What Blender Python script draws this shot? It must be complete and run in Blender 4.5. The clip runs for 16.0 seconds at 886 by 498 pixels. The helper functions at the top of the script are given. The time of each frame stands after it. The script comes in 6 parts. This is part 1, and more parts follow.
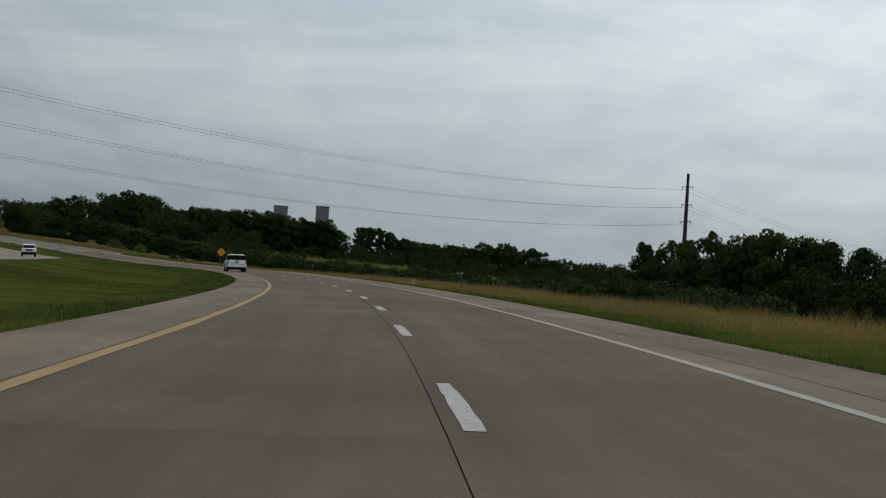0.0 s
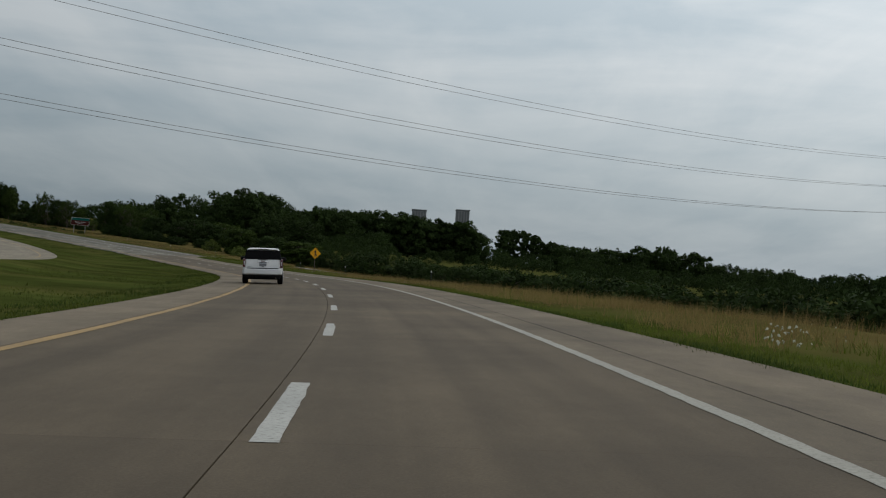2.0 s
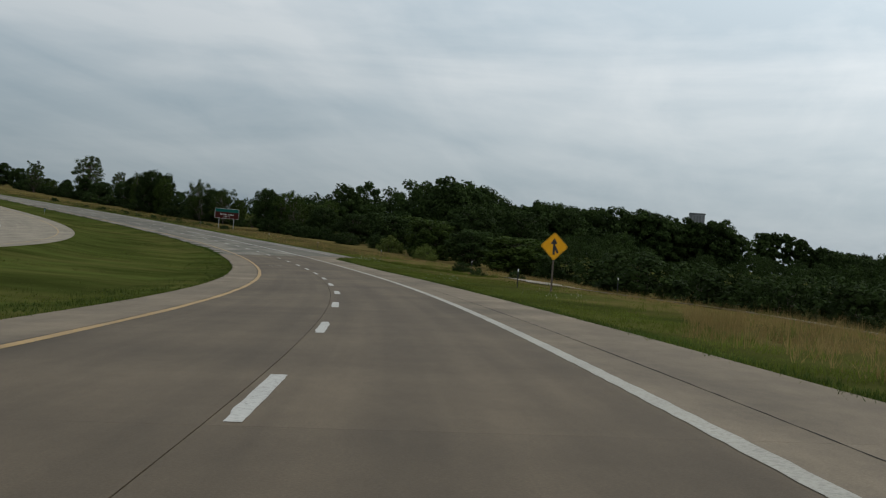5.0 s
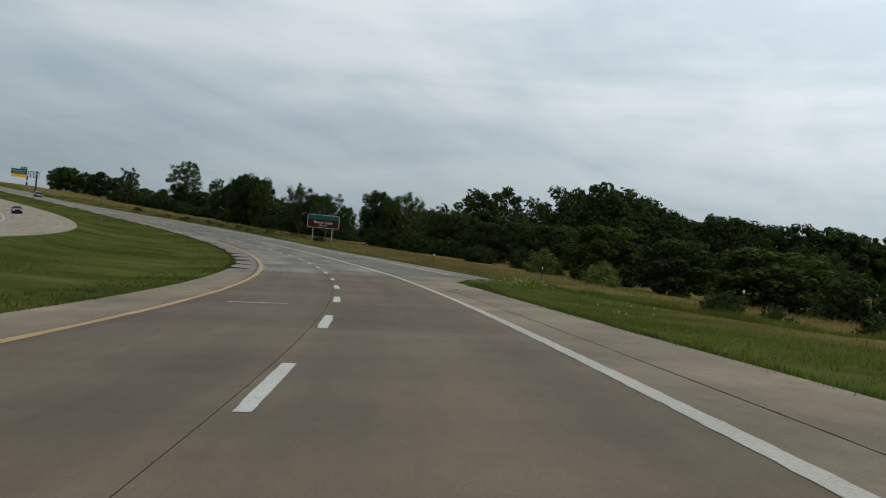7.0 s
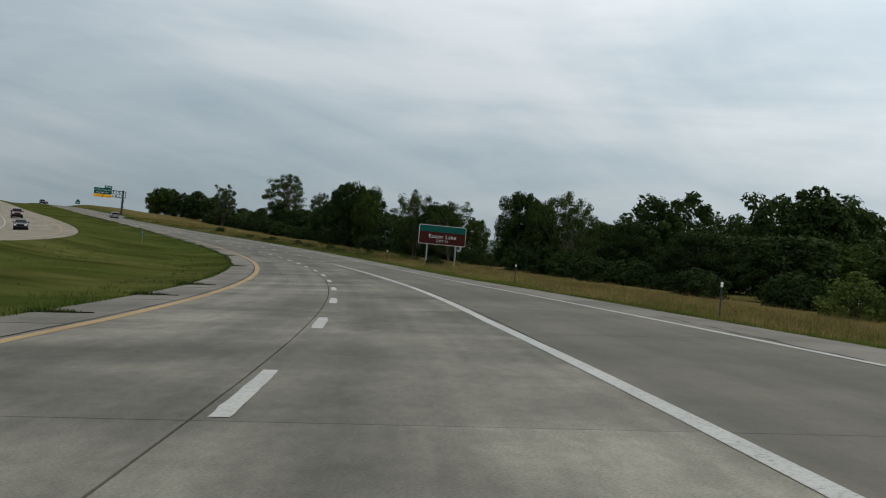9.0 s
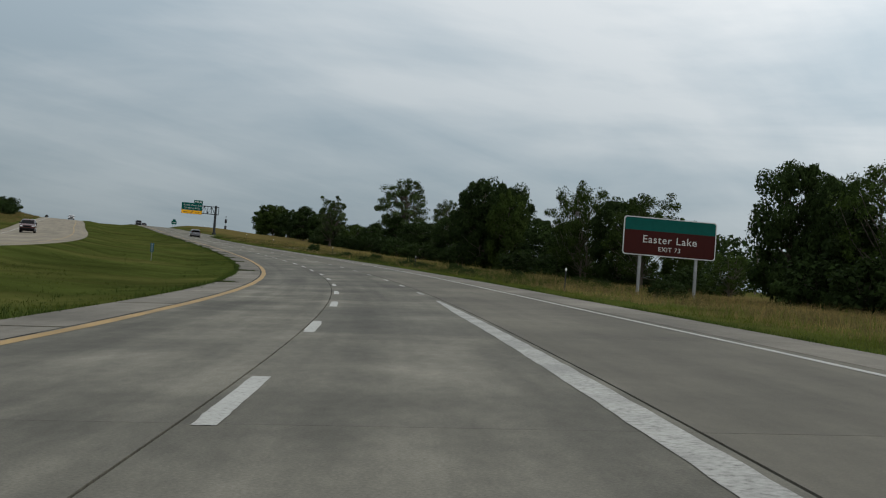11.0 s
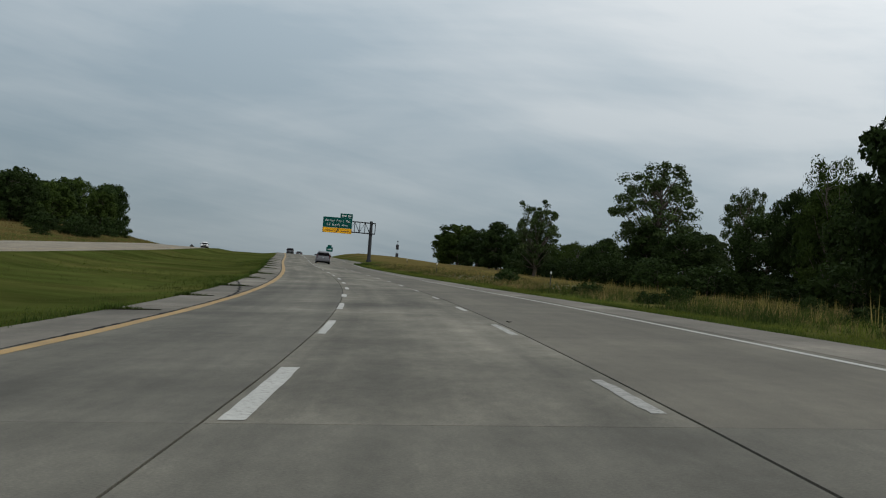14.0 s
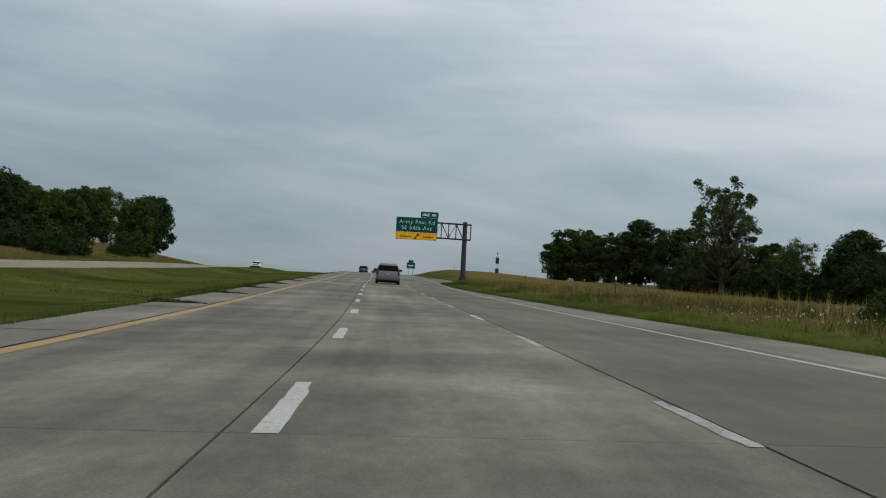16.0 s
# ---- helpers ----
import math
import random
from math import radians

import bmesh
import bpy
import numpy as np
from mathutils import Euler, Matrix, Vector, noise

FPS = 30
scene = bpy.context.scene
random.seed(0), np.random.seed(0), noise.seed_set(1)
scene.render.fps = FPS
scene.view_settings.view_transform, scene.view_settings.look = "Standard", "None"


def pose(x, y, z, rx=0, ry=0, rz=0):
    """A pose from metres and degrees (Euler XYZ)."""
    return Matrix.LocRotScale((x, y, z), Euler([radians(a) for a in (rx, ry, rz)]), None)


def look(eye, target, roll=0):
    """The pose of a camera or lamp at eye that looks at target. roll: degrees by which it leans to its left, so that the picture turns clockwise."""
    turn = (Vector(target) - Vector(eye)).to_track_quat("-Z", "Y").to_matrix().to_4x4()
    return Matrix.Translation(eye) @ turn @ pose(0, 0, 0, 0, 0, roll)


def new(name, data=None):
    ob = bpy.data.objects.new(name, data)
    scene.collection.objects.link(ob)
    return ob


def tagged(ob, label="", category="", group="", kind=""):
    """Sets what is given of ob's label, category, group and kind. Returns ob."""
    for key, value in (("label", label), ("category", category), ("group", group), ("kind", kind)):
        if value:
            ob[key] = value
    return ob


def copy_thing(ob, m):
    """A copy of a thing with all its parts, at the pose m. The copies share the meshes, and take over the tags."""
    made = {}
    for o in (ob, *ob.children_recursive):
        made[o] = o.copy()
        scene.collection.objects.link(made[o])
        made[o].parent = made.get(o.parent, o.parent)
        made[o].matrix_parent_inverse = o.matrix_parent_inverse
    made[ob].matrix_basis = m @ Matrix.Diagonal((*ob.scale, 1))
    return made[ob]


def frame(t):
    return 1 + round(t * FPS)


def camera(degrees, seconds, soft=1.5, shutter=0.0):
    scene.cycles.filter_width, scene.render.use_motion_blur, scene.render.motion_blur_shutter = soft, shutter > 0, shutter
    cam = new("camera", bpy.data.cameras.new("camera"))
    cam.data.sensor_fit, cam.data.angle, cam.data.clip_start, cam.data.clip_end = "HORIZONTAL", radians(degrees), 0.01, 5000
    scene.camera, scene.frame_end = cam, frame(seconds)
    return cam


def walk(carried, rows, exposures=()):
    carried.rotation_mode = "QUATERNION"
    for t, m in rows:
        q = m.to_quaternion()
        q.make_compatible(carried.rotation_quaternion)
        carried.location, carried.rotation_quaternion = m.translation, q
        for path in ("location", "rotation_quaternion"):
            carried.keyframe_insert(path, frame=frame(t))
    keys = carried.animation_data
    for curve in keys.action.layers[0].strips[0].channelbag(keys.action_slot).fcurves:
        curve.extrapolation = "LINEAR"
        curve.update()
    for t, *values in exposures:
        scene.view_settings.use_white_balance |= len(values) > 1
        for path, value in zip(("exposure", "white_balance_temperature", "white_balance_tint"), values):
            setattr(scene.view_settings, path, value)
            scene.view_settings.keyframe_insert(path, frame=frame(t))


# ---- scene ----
cam = camera(38.65, 16.0, soft=1.15)
PATH = [
    (0, (-0.556, -8.499, 1.022), (0.510, 11.466, 1.530), 3.70),
    (0.5, (-0.214, 9.876, 1.122), (0.334, 29.862, 1.642), 3.79),
    (1, (-0.312, 28.252, 1.298), (-0.332, 48.245, 1.824), 3.42),
    (1.5, (-0.973, 46.602, 1.375), (-1.573, 66.588, 1.827), 3.69),
    (2, (-2.156, 64.909, 1.478), (-3.325, 84.869, 1.946), 3.61),
    (2.5, (-3.929, 83.123, 1.554), (-5.788, 103.030, 2.058), 3.83),
    (3, (-6.230, 101.234, 1.698), (-8.705, 121.076, 2.144), 3.54),
    (3.5, (-9.093, 119.253, 1.819), (-12.114, 139.018, 2.280), 3.39),
    (4, (-12.468, 136.976, 1.892), (-15.998, 156.658, 2.325), 3.62),
    (4.5, (-16.300, 154.607, 1.935), (-20.342, 174.191, 2.327), 3.85),
    (5, (-20.591, 172.132, 1.951), (-25.151, 191.602, 2.321), 4.08),
    (5.5, (-25.348, 189.538, 1.972), (-30.425, 208.878, 2.358), 4.31),
    (6, (-30.563, 206.810, 2.030), (-36.156, 226.007, 2.465), 4.55),
    (6.5, (-36.430, 224.351, 2.129), (-42.535, 243.388, 2.701), 4.86),
    (7, (-42.707, 241.746, 2.303), (-49.294, 260.621, 2.894), 4.77),
    (7.5, (-49.421, 258.982, 2.553), (-56.506, 277.673, 3.210), 4.61),
    (8, (-56.642, 276.017, 2.880), (-64.240, 294.503, 3.620), 4.81),
    (8.5, (-64.155, 292.733, 3.275), (-72.217, 311.018, 4.092), 4.69),
    (9, (-72.096, 309.253, 3.730), (-80.621, 327.324, 4.613), 4.58),
    (9.5, (-80.469, 325.561, 4.239), (-89.465, 343.398, 5.183), 4.46),
    (10, (-89.281, 341.638, 4.797), (-98.752, 359.225, 5.797), 4.35),
    (10.5, (-98.527, 357.471, 5.401), (-108.463, 374.797, 6.451), 4.24),
    (11, (-108.223, 372.898, 6.077), (-118.624, 389.944, 7.189), 4.29),
    (11.5, (-118.230, 388.115, 6.727), (-128.942, 404.962, 7.917), 4.02),
    (12, (-128.533, 403.135, 7.501), (-139.709, 419.675, 8.726), 3.41),
    (12.5, (-139.290, 417.859, 8.278), (-150.894, 434.101, 9.511), 4.32),
    (13, (-150.431, 432.348, 9.113), (-162.521, 448.227, 10.420), 3.98),
    (13.5, (-162.071, 446.511, 9.978), (-174.594, 462.042, 11.377), 3.93),
    (14, (-174.066, 460.454, 10.903), (-187.026, 475.621, 12.323), 4.12),
    (14.5, (-186.560, 474.019, 11.853), (-199.867, 488.879, 13.295), 4.12),
    (15, (-199.350, 487.344, 12.849), (-213.016, 501.872, 14.328), 4.17),
    (15.5, (-212.344, 500.460, 13.857), (-226.236, 514.772, 15.337), 3.81),
    (16, (-225.559, 513.343, 14.891), (-239.563, 527.529, 16.516), 2.88),
]
walk(cam, [(t, look(eye, target, roll)) for t, eye, target, roll in PATH],
     exposures=[(0, -0.36), (3.5, -0.37), (6, 0.12), (8, 0.12), (11, 0.02), (13, 0.0), (16, 0.06)])

# World: a grey high-cloud sky with soft streaks
world = bpy.data.worlds.new("overcast_sky")
scene.world = world
world.use_nodes = True
wt = world.node_tree
wt.nodes.clear()


def wnode(kind, **props):
    n = wt.nodes.new(kind)
    for key, value in props.items():
        setattr(n, key, value)
    return n


SUN_TURN, SUN_UP = radians(62.0), radians(42.0)
sky = wnode("ShaderNodeTexSky", sky_type="NISHITA", sun_disc=False, sun_elevation=SUN_UP, sun_rotation=SUN_TURN, air_density=1.3, dust_density=2.5)
coord = wnode("ShaderNodeTexCoord")
stretch = wnode("ShaderNodeMapping")
stretch.inputs["Rotation"].default_value = (0.10, -0.06, radians(25))
stretch.inputs["Scale"].default_value = (1.3, 1.6, 7.5)
streaks = wnode("ShaderNodeTexNoise")
streaks.inputs["Scale"].default_value = 1.9
streaks.inputs["Detail"].default_value = 6.0
streaks.inputs["Roughness"].default_value = 0.52
streaks.inputs["Distortion"].default_value = 0.35
ramp = wnode("ShaderNodeValToRGB")
ramp.color_ramp.elements[0].position, ramp.color_ramp.elements[0].color = 0.38, (0.386, 0.444, 0.487, 1)
ramp.color_ramp.elements[1].position, ramp.color_ramp.elements[1].color = 0.60, (0.590, 0.610, 0.624, 1)
# clouds are thinner and brighter overhead, greyer towards the horizon
split = wnode("ShaderNodeSeparateXYZ")
lift = wnode("ShaderNodeValToRGB")
lift.color_ramp.elements[0].position, lift.color_ramp.elements[0].color = 0.0, (0.362, 0.430, 0.484, 1)
lift.color_ramp.elements[1].position, lift.color_ramp.elements[1].color = 0.27, (1.09, 1.08, 1.07, 1)
# the veiled sun makes one side of the sky brighter
toward = wnode("ShaderNodeVectorMath", operation="DOT_PRODUCT")
toward.inputs[1].default_value = (0.88, 0.28, 0.42)
glow = wnode("ShaderNodeMapRange")
for key, value in (("From Min", -0.9), ("From Max", 0.9)):
    glow.inputs[key].default_value = value
tint = wnode("ShaderNodeValToRGB")
tint.color_ramp.elements[0].color, tint.color_ramp.elements[1].color = (0.405, 0.468, 0.508, 1), (1.82, 1.78, 1.74, 1)
tint.color_ramp.elements.new(0.5).color = (0.918, 0.934, 0.939, 1)
wt.links.new(glow.outputs["Result"], tint.inputs["Fac"])
both = wnode("ShaderNodeVectorMath", operation="MULTIPLY")
gain = wnode("ShaderNodeMix", data_type="RGBA", blend_type="MULTIPLY")
gain.inputs["Factor"].default_value = 1.0
mix = wnode("ShaderNodeMix", data_type="RGBA")
mix.inputs["Factor"].default_value = 0.88
dim = wnode("ShaderNodeMix", data_type="RGBA", blend_type="MULTIPLY")
dim.inputs["Factor"].default_value = 1.0
dim.inputs[7].default_value = (0.10, 0.10, 0.10, 1)
back = wnode("ShaderNodeBackground")
out = wnode("ShaderNodeOutputWorld")
link = wt.links.new
link(coord.outputs["Generated"], stretch.inputs["Vector"])
link(stretch.outputs["Vector"], streaks.inputs["Vector"])
# a second, finer layer lies on a flat ceiling of cloud, so its streaks close up towards the horizon
near = wnode("ShaderNodeMath", operation="ADD")
near.inputs[1].default_value = 0.09
flat = wnode("ShaderNodeVectorMath", operation="DIVIDE")
turn = wnode("ShaderNodeMapping")
turn.inputs["Rotation"].default_value = (0, 0, radians(38))
turn.inputs["Scale"].default_value = (1.5, 0.42, 0.0)
wisps = wnode("ShaderNodeTexNoise")
wisps.inputs["Scale"].default_value, wisps.inputs["Detail"].default_value, wisps.inputs["Roughness"].default_value = 1.5, 8.0, 0.58
wisps.inputs["Distortion"].default_value = 0.5
blend = wnode("ShaderNodeMix")
blend.inputs["Factor"].default_value = 0.28
link(split.outputs["Z"], near.inputs[0])
link(coord.outputs["Generated"], flat.inputs[0])
link(near.outputs["Value"], flat.inputs[1])
link(flat.outputs["Vector"], turn.inputs["Vector"])
link(turn.outputs["Vector"], wisps.inputs["Vector"])
link(streaks.outputs["Fac"], blend.inputs[2])
link(wisps.outputs["Fac"], blend.inputs[3])
link(blend.outputs[0], ramp.inputs["Fac"])
link(coord.outputs["Generated"], split.inputs["Vector"])
link(split.outputs["Z"], lift.inputs["Fac"])
link(ramp.outputs["Color"], gain.inputs[6])
link(coord.outputs["Generated"], toward.inputs[0])
link(toward.outputs["Value"], glow.inputs["Value"])
link(lift.outputs["Color"], both.inputs[0])
link(tint.outputs["Color"], both.inputs[1])
link(both.outputs["Vector"], gain.inputs[7])
link(sky.outputs["Color"], dim.inputs[6])
link(dim.outputs[2], mix.inputs[6])
link(gain.outputs[2], mix.inputs[7])
link(mix.outputs[2], back.inputs["Color"])
back.inputs["Strength"].default_value = 1.36
link(back.outputs["Background"], out.inputs["Surface"])

sun_data = bpy.data.lights.new("sun", "SUN")
sun_data.energy, sun_data.angle, sun_data.color = 0.5, radians(25), (1.0, 0.96, 0.9)
sun = new("sun", sun_data)
sun.matrix_basis = look((0, 0, 300), (-300 * math.sin(SUN_TURN), -300 * math.cos(SUN_TURN), 300 - 300 * math.tan(SUN_UP)))

# ---- materials ----
def material(name, colors, scale=1.0, rough=0.8, metal=0.0, bump=0.0, bump_scale=None, big=None, spec=0.4, per_object=0.0, per_island=0.0, coords="Object", stretch_xyz=(1, 1, 1)):
    """A procedural surface: a ramp of colours over fine noise, a second large noise, and a fine relief."""
    m = bpy.data.materials.new(name)
    m.use_nodes = True
    t = m.node_tree
    bsdf = t.nodes["Principled BSDF"]
    bsdf.inputs["Metallic"].default_value = metal
    bsdf.inputs["Specular IOR Level"].default_value = spec
    tc = t.nodes.new("ShaderNodeTexCoord")
    mp = t.nodes.new("ShaderNodeMapping")
    mp.inputs["Scale"].default_value = stretch_xyz
    t.links.new(tc.outputs[coords], mp.inputs["Vector"])
    fine = t.nodes.new("ShaderNodeTexNoise")
    fine.inputs["Scale"].default_value, fine.inputs["Detail"].default_value, fine.inputs["Roughness"].default_value = scale, 8, 0.65
    t.links.new(mp.outputs["Vector"], fine.inputs["Vector"])
    rampn = t.nodes.new("ShaderNodeValToRGB")
    el = rampn.color_ramp.elements
    while len(el) < len(colors):
        el.new(0.5)
    for i, c in enumerate(colors):
        el[i].position = 0.32 + 0.36 * i / max(1, len(colors) - 1)
        el[i].color = (*c, 1)
    t.links.new(fine.outputs["Fac"], rampn.inputs["Fac"])
    col = rampn.outputs["Color"]
    if big:
        bs, lo, hi = big
        bn = t.nodes.new("ShaderNodeTexNoise")
        bn.inputs["Scale"].default_value, bn.inputs["Detail"].default_value = bs, 4
        t.links.new(mp.outputs["Vector"], bn.inputs["Vector"])
        mr = t.nodes.new("ShaderNodeMapRange")
        for key, value in (("From Min", 0.32), ("From Max", 0.68), ("To Min", lo), ("To Max", hi)):
            mr.inputs[key].default_value = value
        t.links.new(bn.outputs["Fac"], mr.inputs["Value"])
        col = scaled(t, col, mr.outputs["Result"])
    for amount, kind, outn in ((per_object, "ShaderNodeObjectInfo", "Random"), (per_island, "ShaderNodeNewGeometry", "Random Per Island")):
        if amount:
            inf = t.nodes.new(kind)
            mr = t.nodes.new("ShaderNodeMapRange")
            mr.inputs["To Min"].default_value, mr.inputs["To Max"].default_value = 1 - amount, 1 + amount
            t.links.new(inf.outputs[outn], mr.inputs["Value"])
            col = scaled(t, col, mr.outputs["Result"])
    t.links.new(col, bsdf.inputs["Base Color"])
    rr = t.nodes.new("ShaderNodeMapRange")
    rr.inputs["To Min"].default_value, rr.inputs["To Max"].default_value = max(0, rough - 0.1), min(1, rough + 0.1)
    t.links.new(fine.outputs["Fac"], rr.inputs["Value"])
    t.links.new(rr.outputs["Result"], bsdf.inputs["Roughness"])
    if bump:
        b = t.nodes.new("ShaderNodeBump")
        b.inputs["Strength"].default_value, b.inputs["Distance"].default_value = bump, 0.02
        src = fine
        if bump_scale:
            src = t.nodes.new("ShaderNodeTexNoise")
            src.inputs["Scale"].default_value, src.inputs["Detail"].default_value = bump_scale, 6
            t.links.new(mp.outputs["Vector"], src.inputs["Vector"])
        t.links.new(src.outputs["Fac"], b.inputs["Height"])
        t.links.new(b.outputs["Normal"], bsdf.inputs["Normal"])
    return m


def scaled(t, col, factor):
    n = t.nodes.new("ShaderNodeMix")
    n.data_type, n.blend_type = "RGBA", "MULTIPLY"
    n.inputs["Factor"].default_value = 1.0
    t.links.new(col, n.inputs[6])
    t.links.new(factor, n.inputs[7])
    return n.outputs[2]


def leafy(name, colors, trans=0.25, island=0.35):
    """Foliage: varied per leaf clump, a little light comes through."""
    m = material(name, colors, scale=0.35, rough=0.8, spec=0.06, per_island=island, per_object=0.18, big=(0.10, 0.72, 1.25))
    t = m.node_tree
    bsdf = t.nodes["Principled BSDF"]
    tr = t.nodes.new("ShaderNodeBsdfTranslucent")
    mx = t.nodes.new("ShaderNodeMixShader")
    mx.inputs["Fac"].default_value = trans
    t.links.new(bsdf.inputs["Base Color"].links[0].from_socket, tr.inputs["Color"])
    t.links.new(bsdf.outputs["BSDF"], mx.inputs[1])
    t.links.new(tr.outputs["BSDF"], mx.inputs[2])
    t.links.new(mx.outputs["Shader"], t.nodes["Material Output"].inputs["Surface"])
    return m


def pavement_material(name, colors, streak, stain):
    """Concrete in road coordinates (UV: metres across, metres along): grain, blotches, and long tyre-worn streaks."""
    colors = [(col[0] * 0.893, col[1] * 0.88, col[2] * 0.835) for col in colors]
    m = material(name, colors, scale=40.0, rough=0.85, bump=0.12, bump_scale=70.0, big=(0.16, 1 - stain, 1 + stain), per_object=0.08, coords="UV", spec=0.2)
    t = m.node_tree
    bsdf = t.nodes["Principled BSDF"]
    col = bsdf.inputs["Base Color"].links[0].from_socket
    tc = t.nodes.new("ShaderNodeTexCoord")
    for sc, amount, seed in (((1.6, 0.018, 1), streak, 0.0), ((0.55, 0.055, 1), stain * 0.9, 7.0), ((0.30, 0.16, 1), stain, 13.0), ((4.0, 1.1, 1), stain * 0.3, 21.0), ((0.11, 0.24, 1), stain * 0.75, 33.0), ((9.0, 3.2, 1), stain * 0.35, 41.0), ((1.5, 0.75, 1), stain * 0.45, 53.0)):
        mp = t.nodes.new("ShaderNodeMapping")
        mp.inputs["Scale"].default_value, mp.inputs["Location"].default_value = sc, (seed, seed, seed)
        t.links.new(tc.outputs["UV"], mp.inputs["Vector"])
        n = t.nodes.new("ShaderNodeTexNoise")
        n.inputs["Scale"].default_value, n.inputs["Detail"].default_value = 1.0, 5
        t.links.new(mp.outputs["Vector"], n.inputs["Vector"])
        mr = t.nodes.new("ShaderNodeMapRange")
        for key, value in (("From Min", 0.38), ("From Max", 0.62), ("To Min", 1 - amount), ("To Max", 1 + amount)):
            mr.inputs[key].default_value = value
        t.links.new(n.outputs["Fac"], mr.inputs["Value"])
        col = scaled(t, col, mr.outputs["Result"])
    t.links.new(col, bsdf.inputs["Base Color"])
    return m


CONCRETE_WARM = pavement_material("warm_concrete", [(0.0790, 0.0600, 0.0396), (0.1002, 0.0775, 0.0526), (0.1252, 0.0983, 0.0683)], 0.11, 0.09)
CONCRETE_GREY = pavement_material("grey_concrete", [(0.103, 0.096, 0.078), (0.143, 0.134, 0.111), (0.189, 0.178, 0.149)], 0.13, 0.20)
CONCRETE_DARK = pavement_material("dark_worn_concrete", [(0.083, 0.078, 0.065), (0.108, 0.102, 0.086), (0.137, 0.130, 0.110)], 0.12, 0.16)
CONCRETE_MID = pavement_material("part_worn_concrete", [(0.097, 0.090, 0.074), (0.133, 0.125, 0.104), (0.172, 0.162, 0.137)], 0.13, 0.18)
CONCRETE_LANE = pavement_material("smooth_brown_concrete", [(0.099, 0.091, 0.074), (0.122, 0.112, 0.092), (0.146, 0.136, 0.112)], 0.08, 0.10)
CONCRETE_SHOULDER = pavement_material("pale_grey_shoulder_concrete", [(0.1206, 0.1091, 0.0915), (0.1505, 0.1373, 0.1170), (0.1883, 0.1742, 0.1496)], 0.05, 0.14)
CONCRETE_FAR = pavement_material("pale_tan_concrete", [(0.173, 0.150, 0.115), (0.224, 0.195, 0.152), (0.275, 0.240, 0.189)], 0.06, 0.10)
CONCRETE_PALE = pavement_material("pale_shoulder_concrete", [(0.1302, 0.1023, 0.0725), (0.1637, 0.1321, 0.0949), (0.2055, 0.1683, 0.1228)], 0.05, 0.13)
TAR = material("joint_tar", [(0.006, 0.006, 0.006), (0.016, 0.015, 0.013)], scale=3.0, rough=0.9, spec=0.1)
WHITE_PAINT = material("worn_white_road_paint", [(0.15, 0.144, 0.125), (0.35, 0.343, 0.310), (0.40, 0.393, 0.358), (0.44, 0.432, 0.395)], scale=20.0, rough=0.7, big=(0.7, 0.88, 1.05))
CREAM_PAINT = material("old_cream_road_paint", [(0.20, 0.19, 0.155), (0.315, 0.302, 0.255), (0.36, 0.346, 0.296)], scale=26.0, rough=0.75, big=(0.45, 0.86, 1.06))
FADED_PAINT = material("faded_white_road_paint", [(0.12, 0.115, 0.10), (0.26, 0.254, 0.228), (0.33, 0.323, 0.292), (0.38, 0.372, 0.340)], scale=16.0, rough=0.75, big=(1.0, 0.75, 1.1))
YELLOW_PAINT = material("worn_yellow_road_paint", [(0.185, 0.145, 0.085), (0.33, 0.205, 0.066), (0.40, 0.246, 0.070)], scale=18.0, rough=0.7, big=(0.5, 0.75, 1.05))
GRASS = material("mown_grass_ground", [(0.044, 0.056, 0.013), (0.050, 0.062, 0.015), (0.056, 0.068, 0.017)], scale=1.3, rough=0.95, big=(0.075, 0.58, 1.18), bump=0.25, bump_scale=4.0, spec=0.0)
for _n in GRASS.node_tree.nodes:
    if _n.type == "BUMP":
        _n.inputs["Distance"].default_value = 0.04
# longer grass away from the shoulder is dry and brown (UV: metres from the pavement's edge, metres along)
_t = GRASS.node_tree
_uv = _t.nodes.new("ShaderNodeTexCoord")
_sp = _t.nodes.new("ShaderNodeSeparateXYZ")
_wob = _t.nodes.new("ShaderNodeTexNoise")
_wob.inputs["Scale"].default_value, _wob.inputs["Detail"].default_value = 0.12, 6
_add = _t.nodes.new("ShaderNodeMath")
_add.operation = "MULTIPLY_ADD"
_add.inputs[1].default_value = 16.0
_in = _t.nodes.new("ShaderNodeMapRange")
for _k, _v in (("From Min", 9.5), ("From Max", 16.0), ("To Min", 0.0), ("To Max", 0.85)):
    _in.inputs[_k].default_value = _v
_dry = _t.nodes.new("ShaderNodeMix")
_dry.data_type = "RGBA"
_dry.inputs[7].default_value = (0.115, 0.088, 0.034, 1)
_old = _t.nodes["Principled BSDF"].inputs["Base Color"].links[0].from_socket
_t.links.new(_uv.outputs["UV"], _sp.inputs["Vector"])
_t.links.new(_uv.outputs["Object"], _wob.inputs["Vector"])
_t.links.new(_wob.outputs["Fac"], _add.inputs[0])
_t.links.new(_sp.outputs["X"], _add.inputs[2])
_t.links.new(_add.outputs["Value"], _in.inputs["Value"])
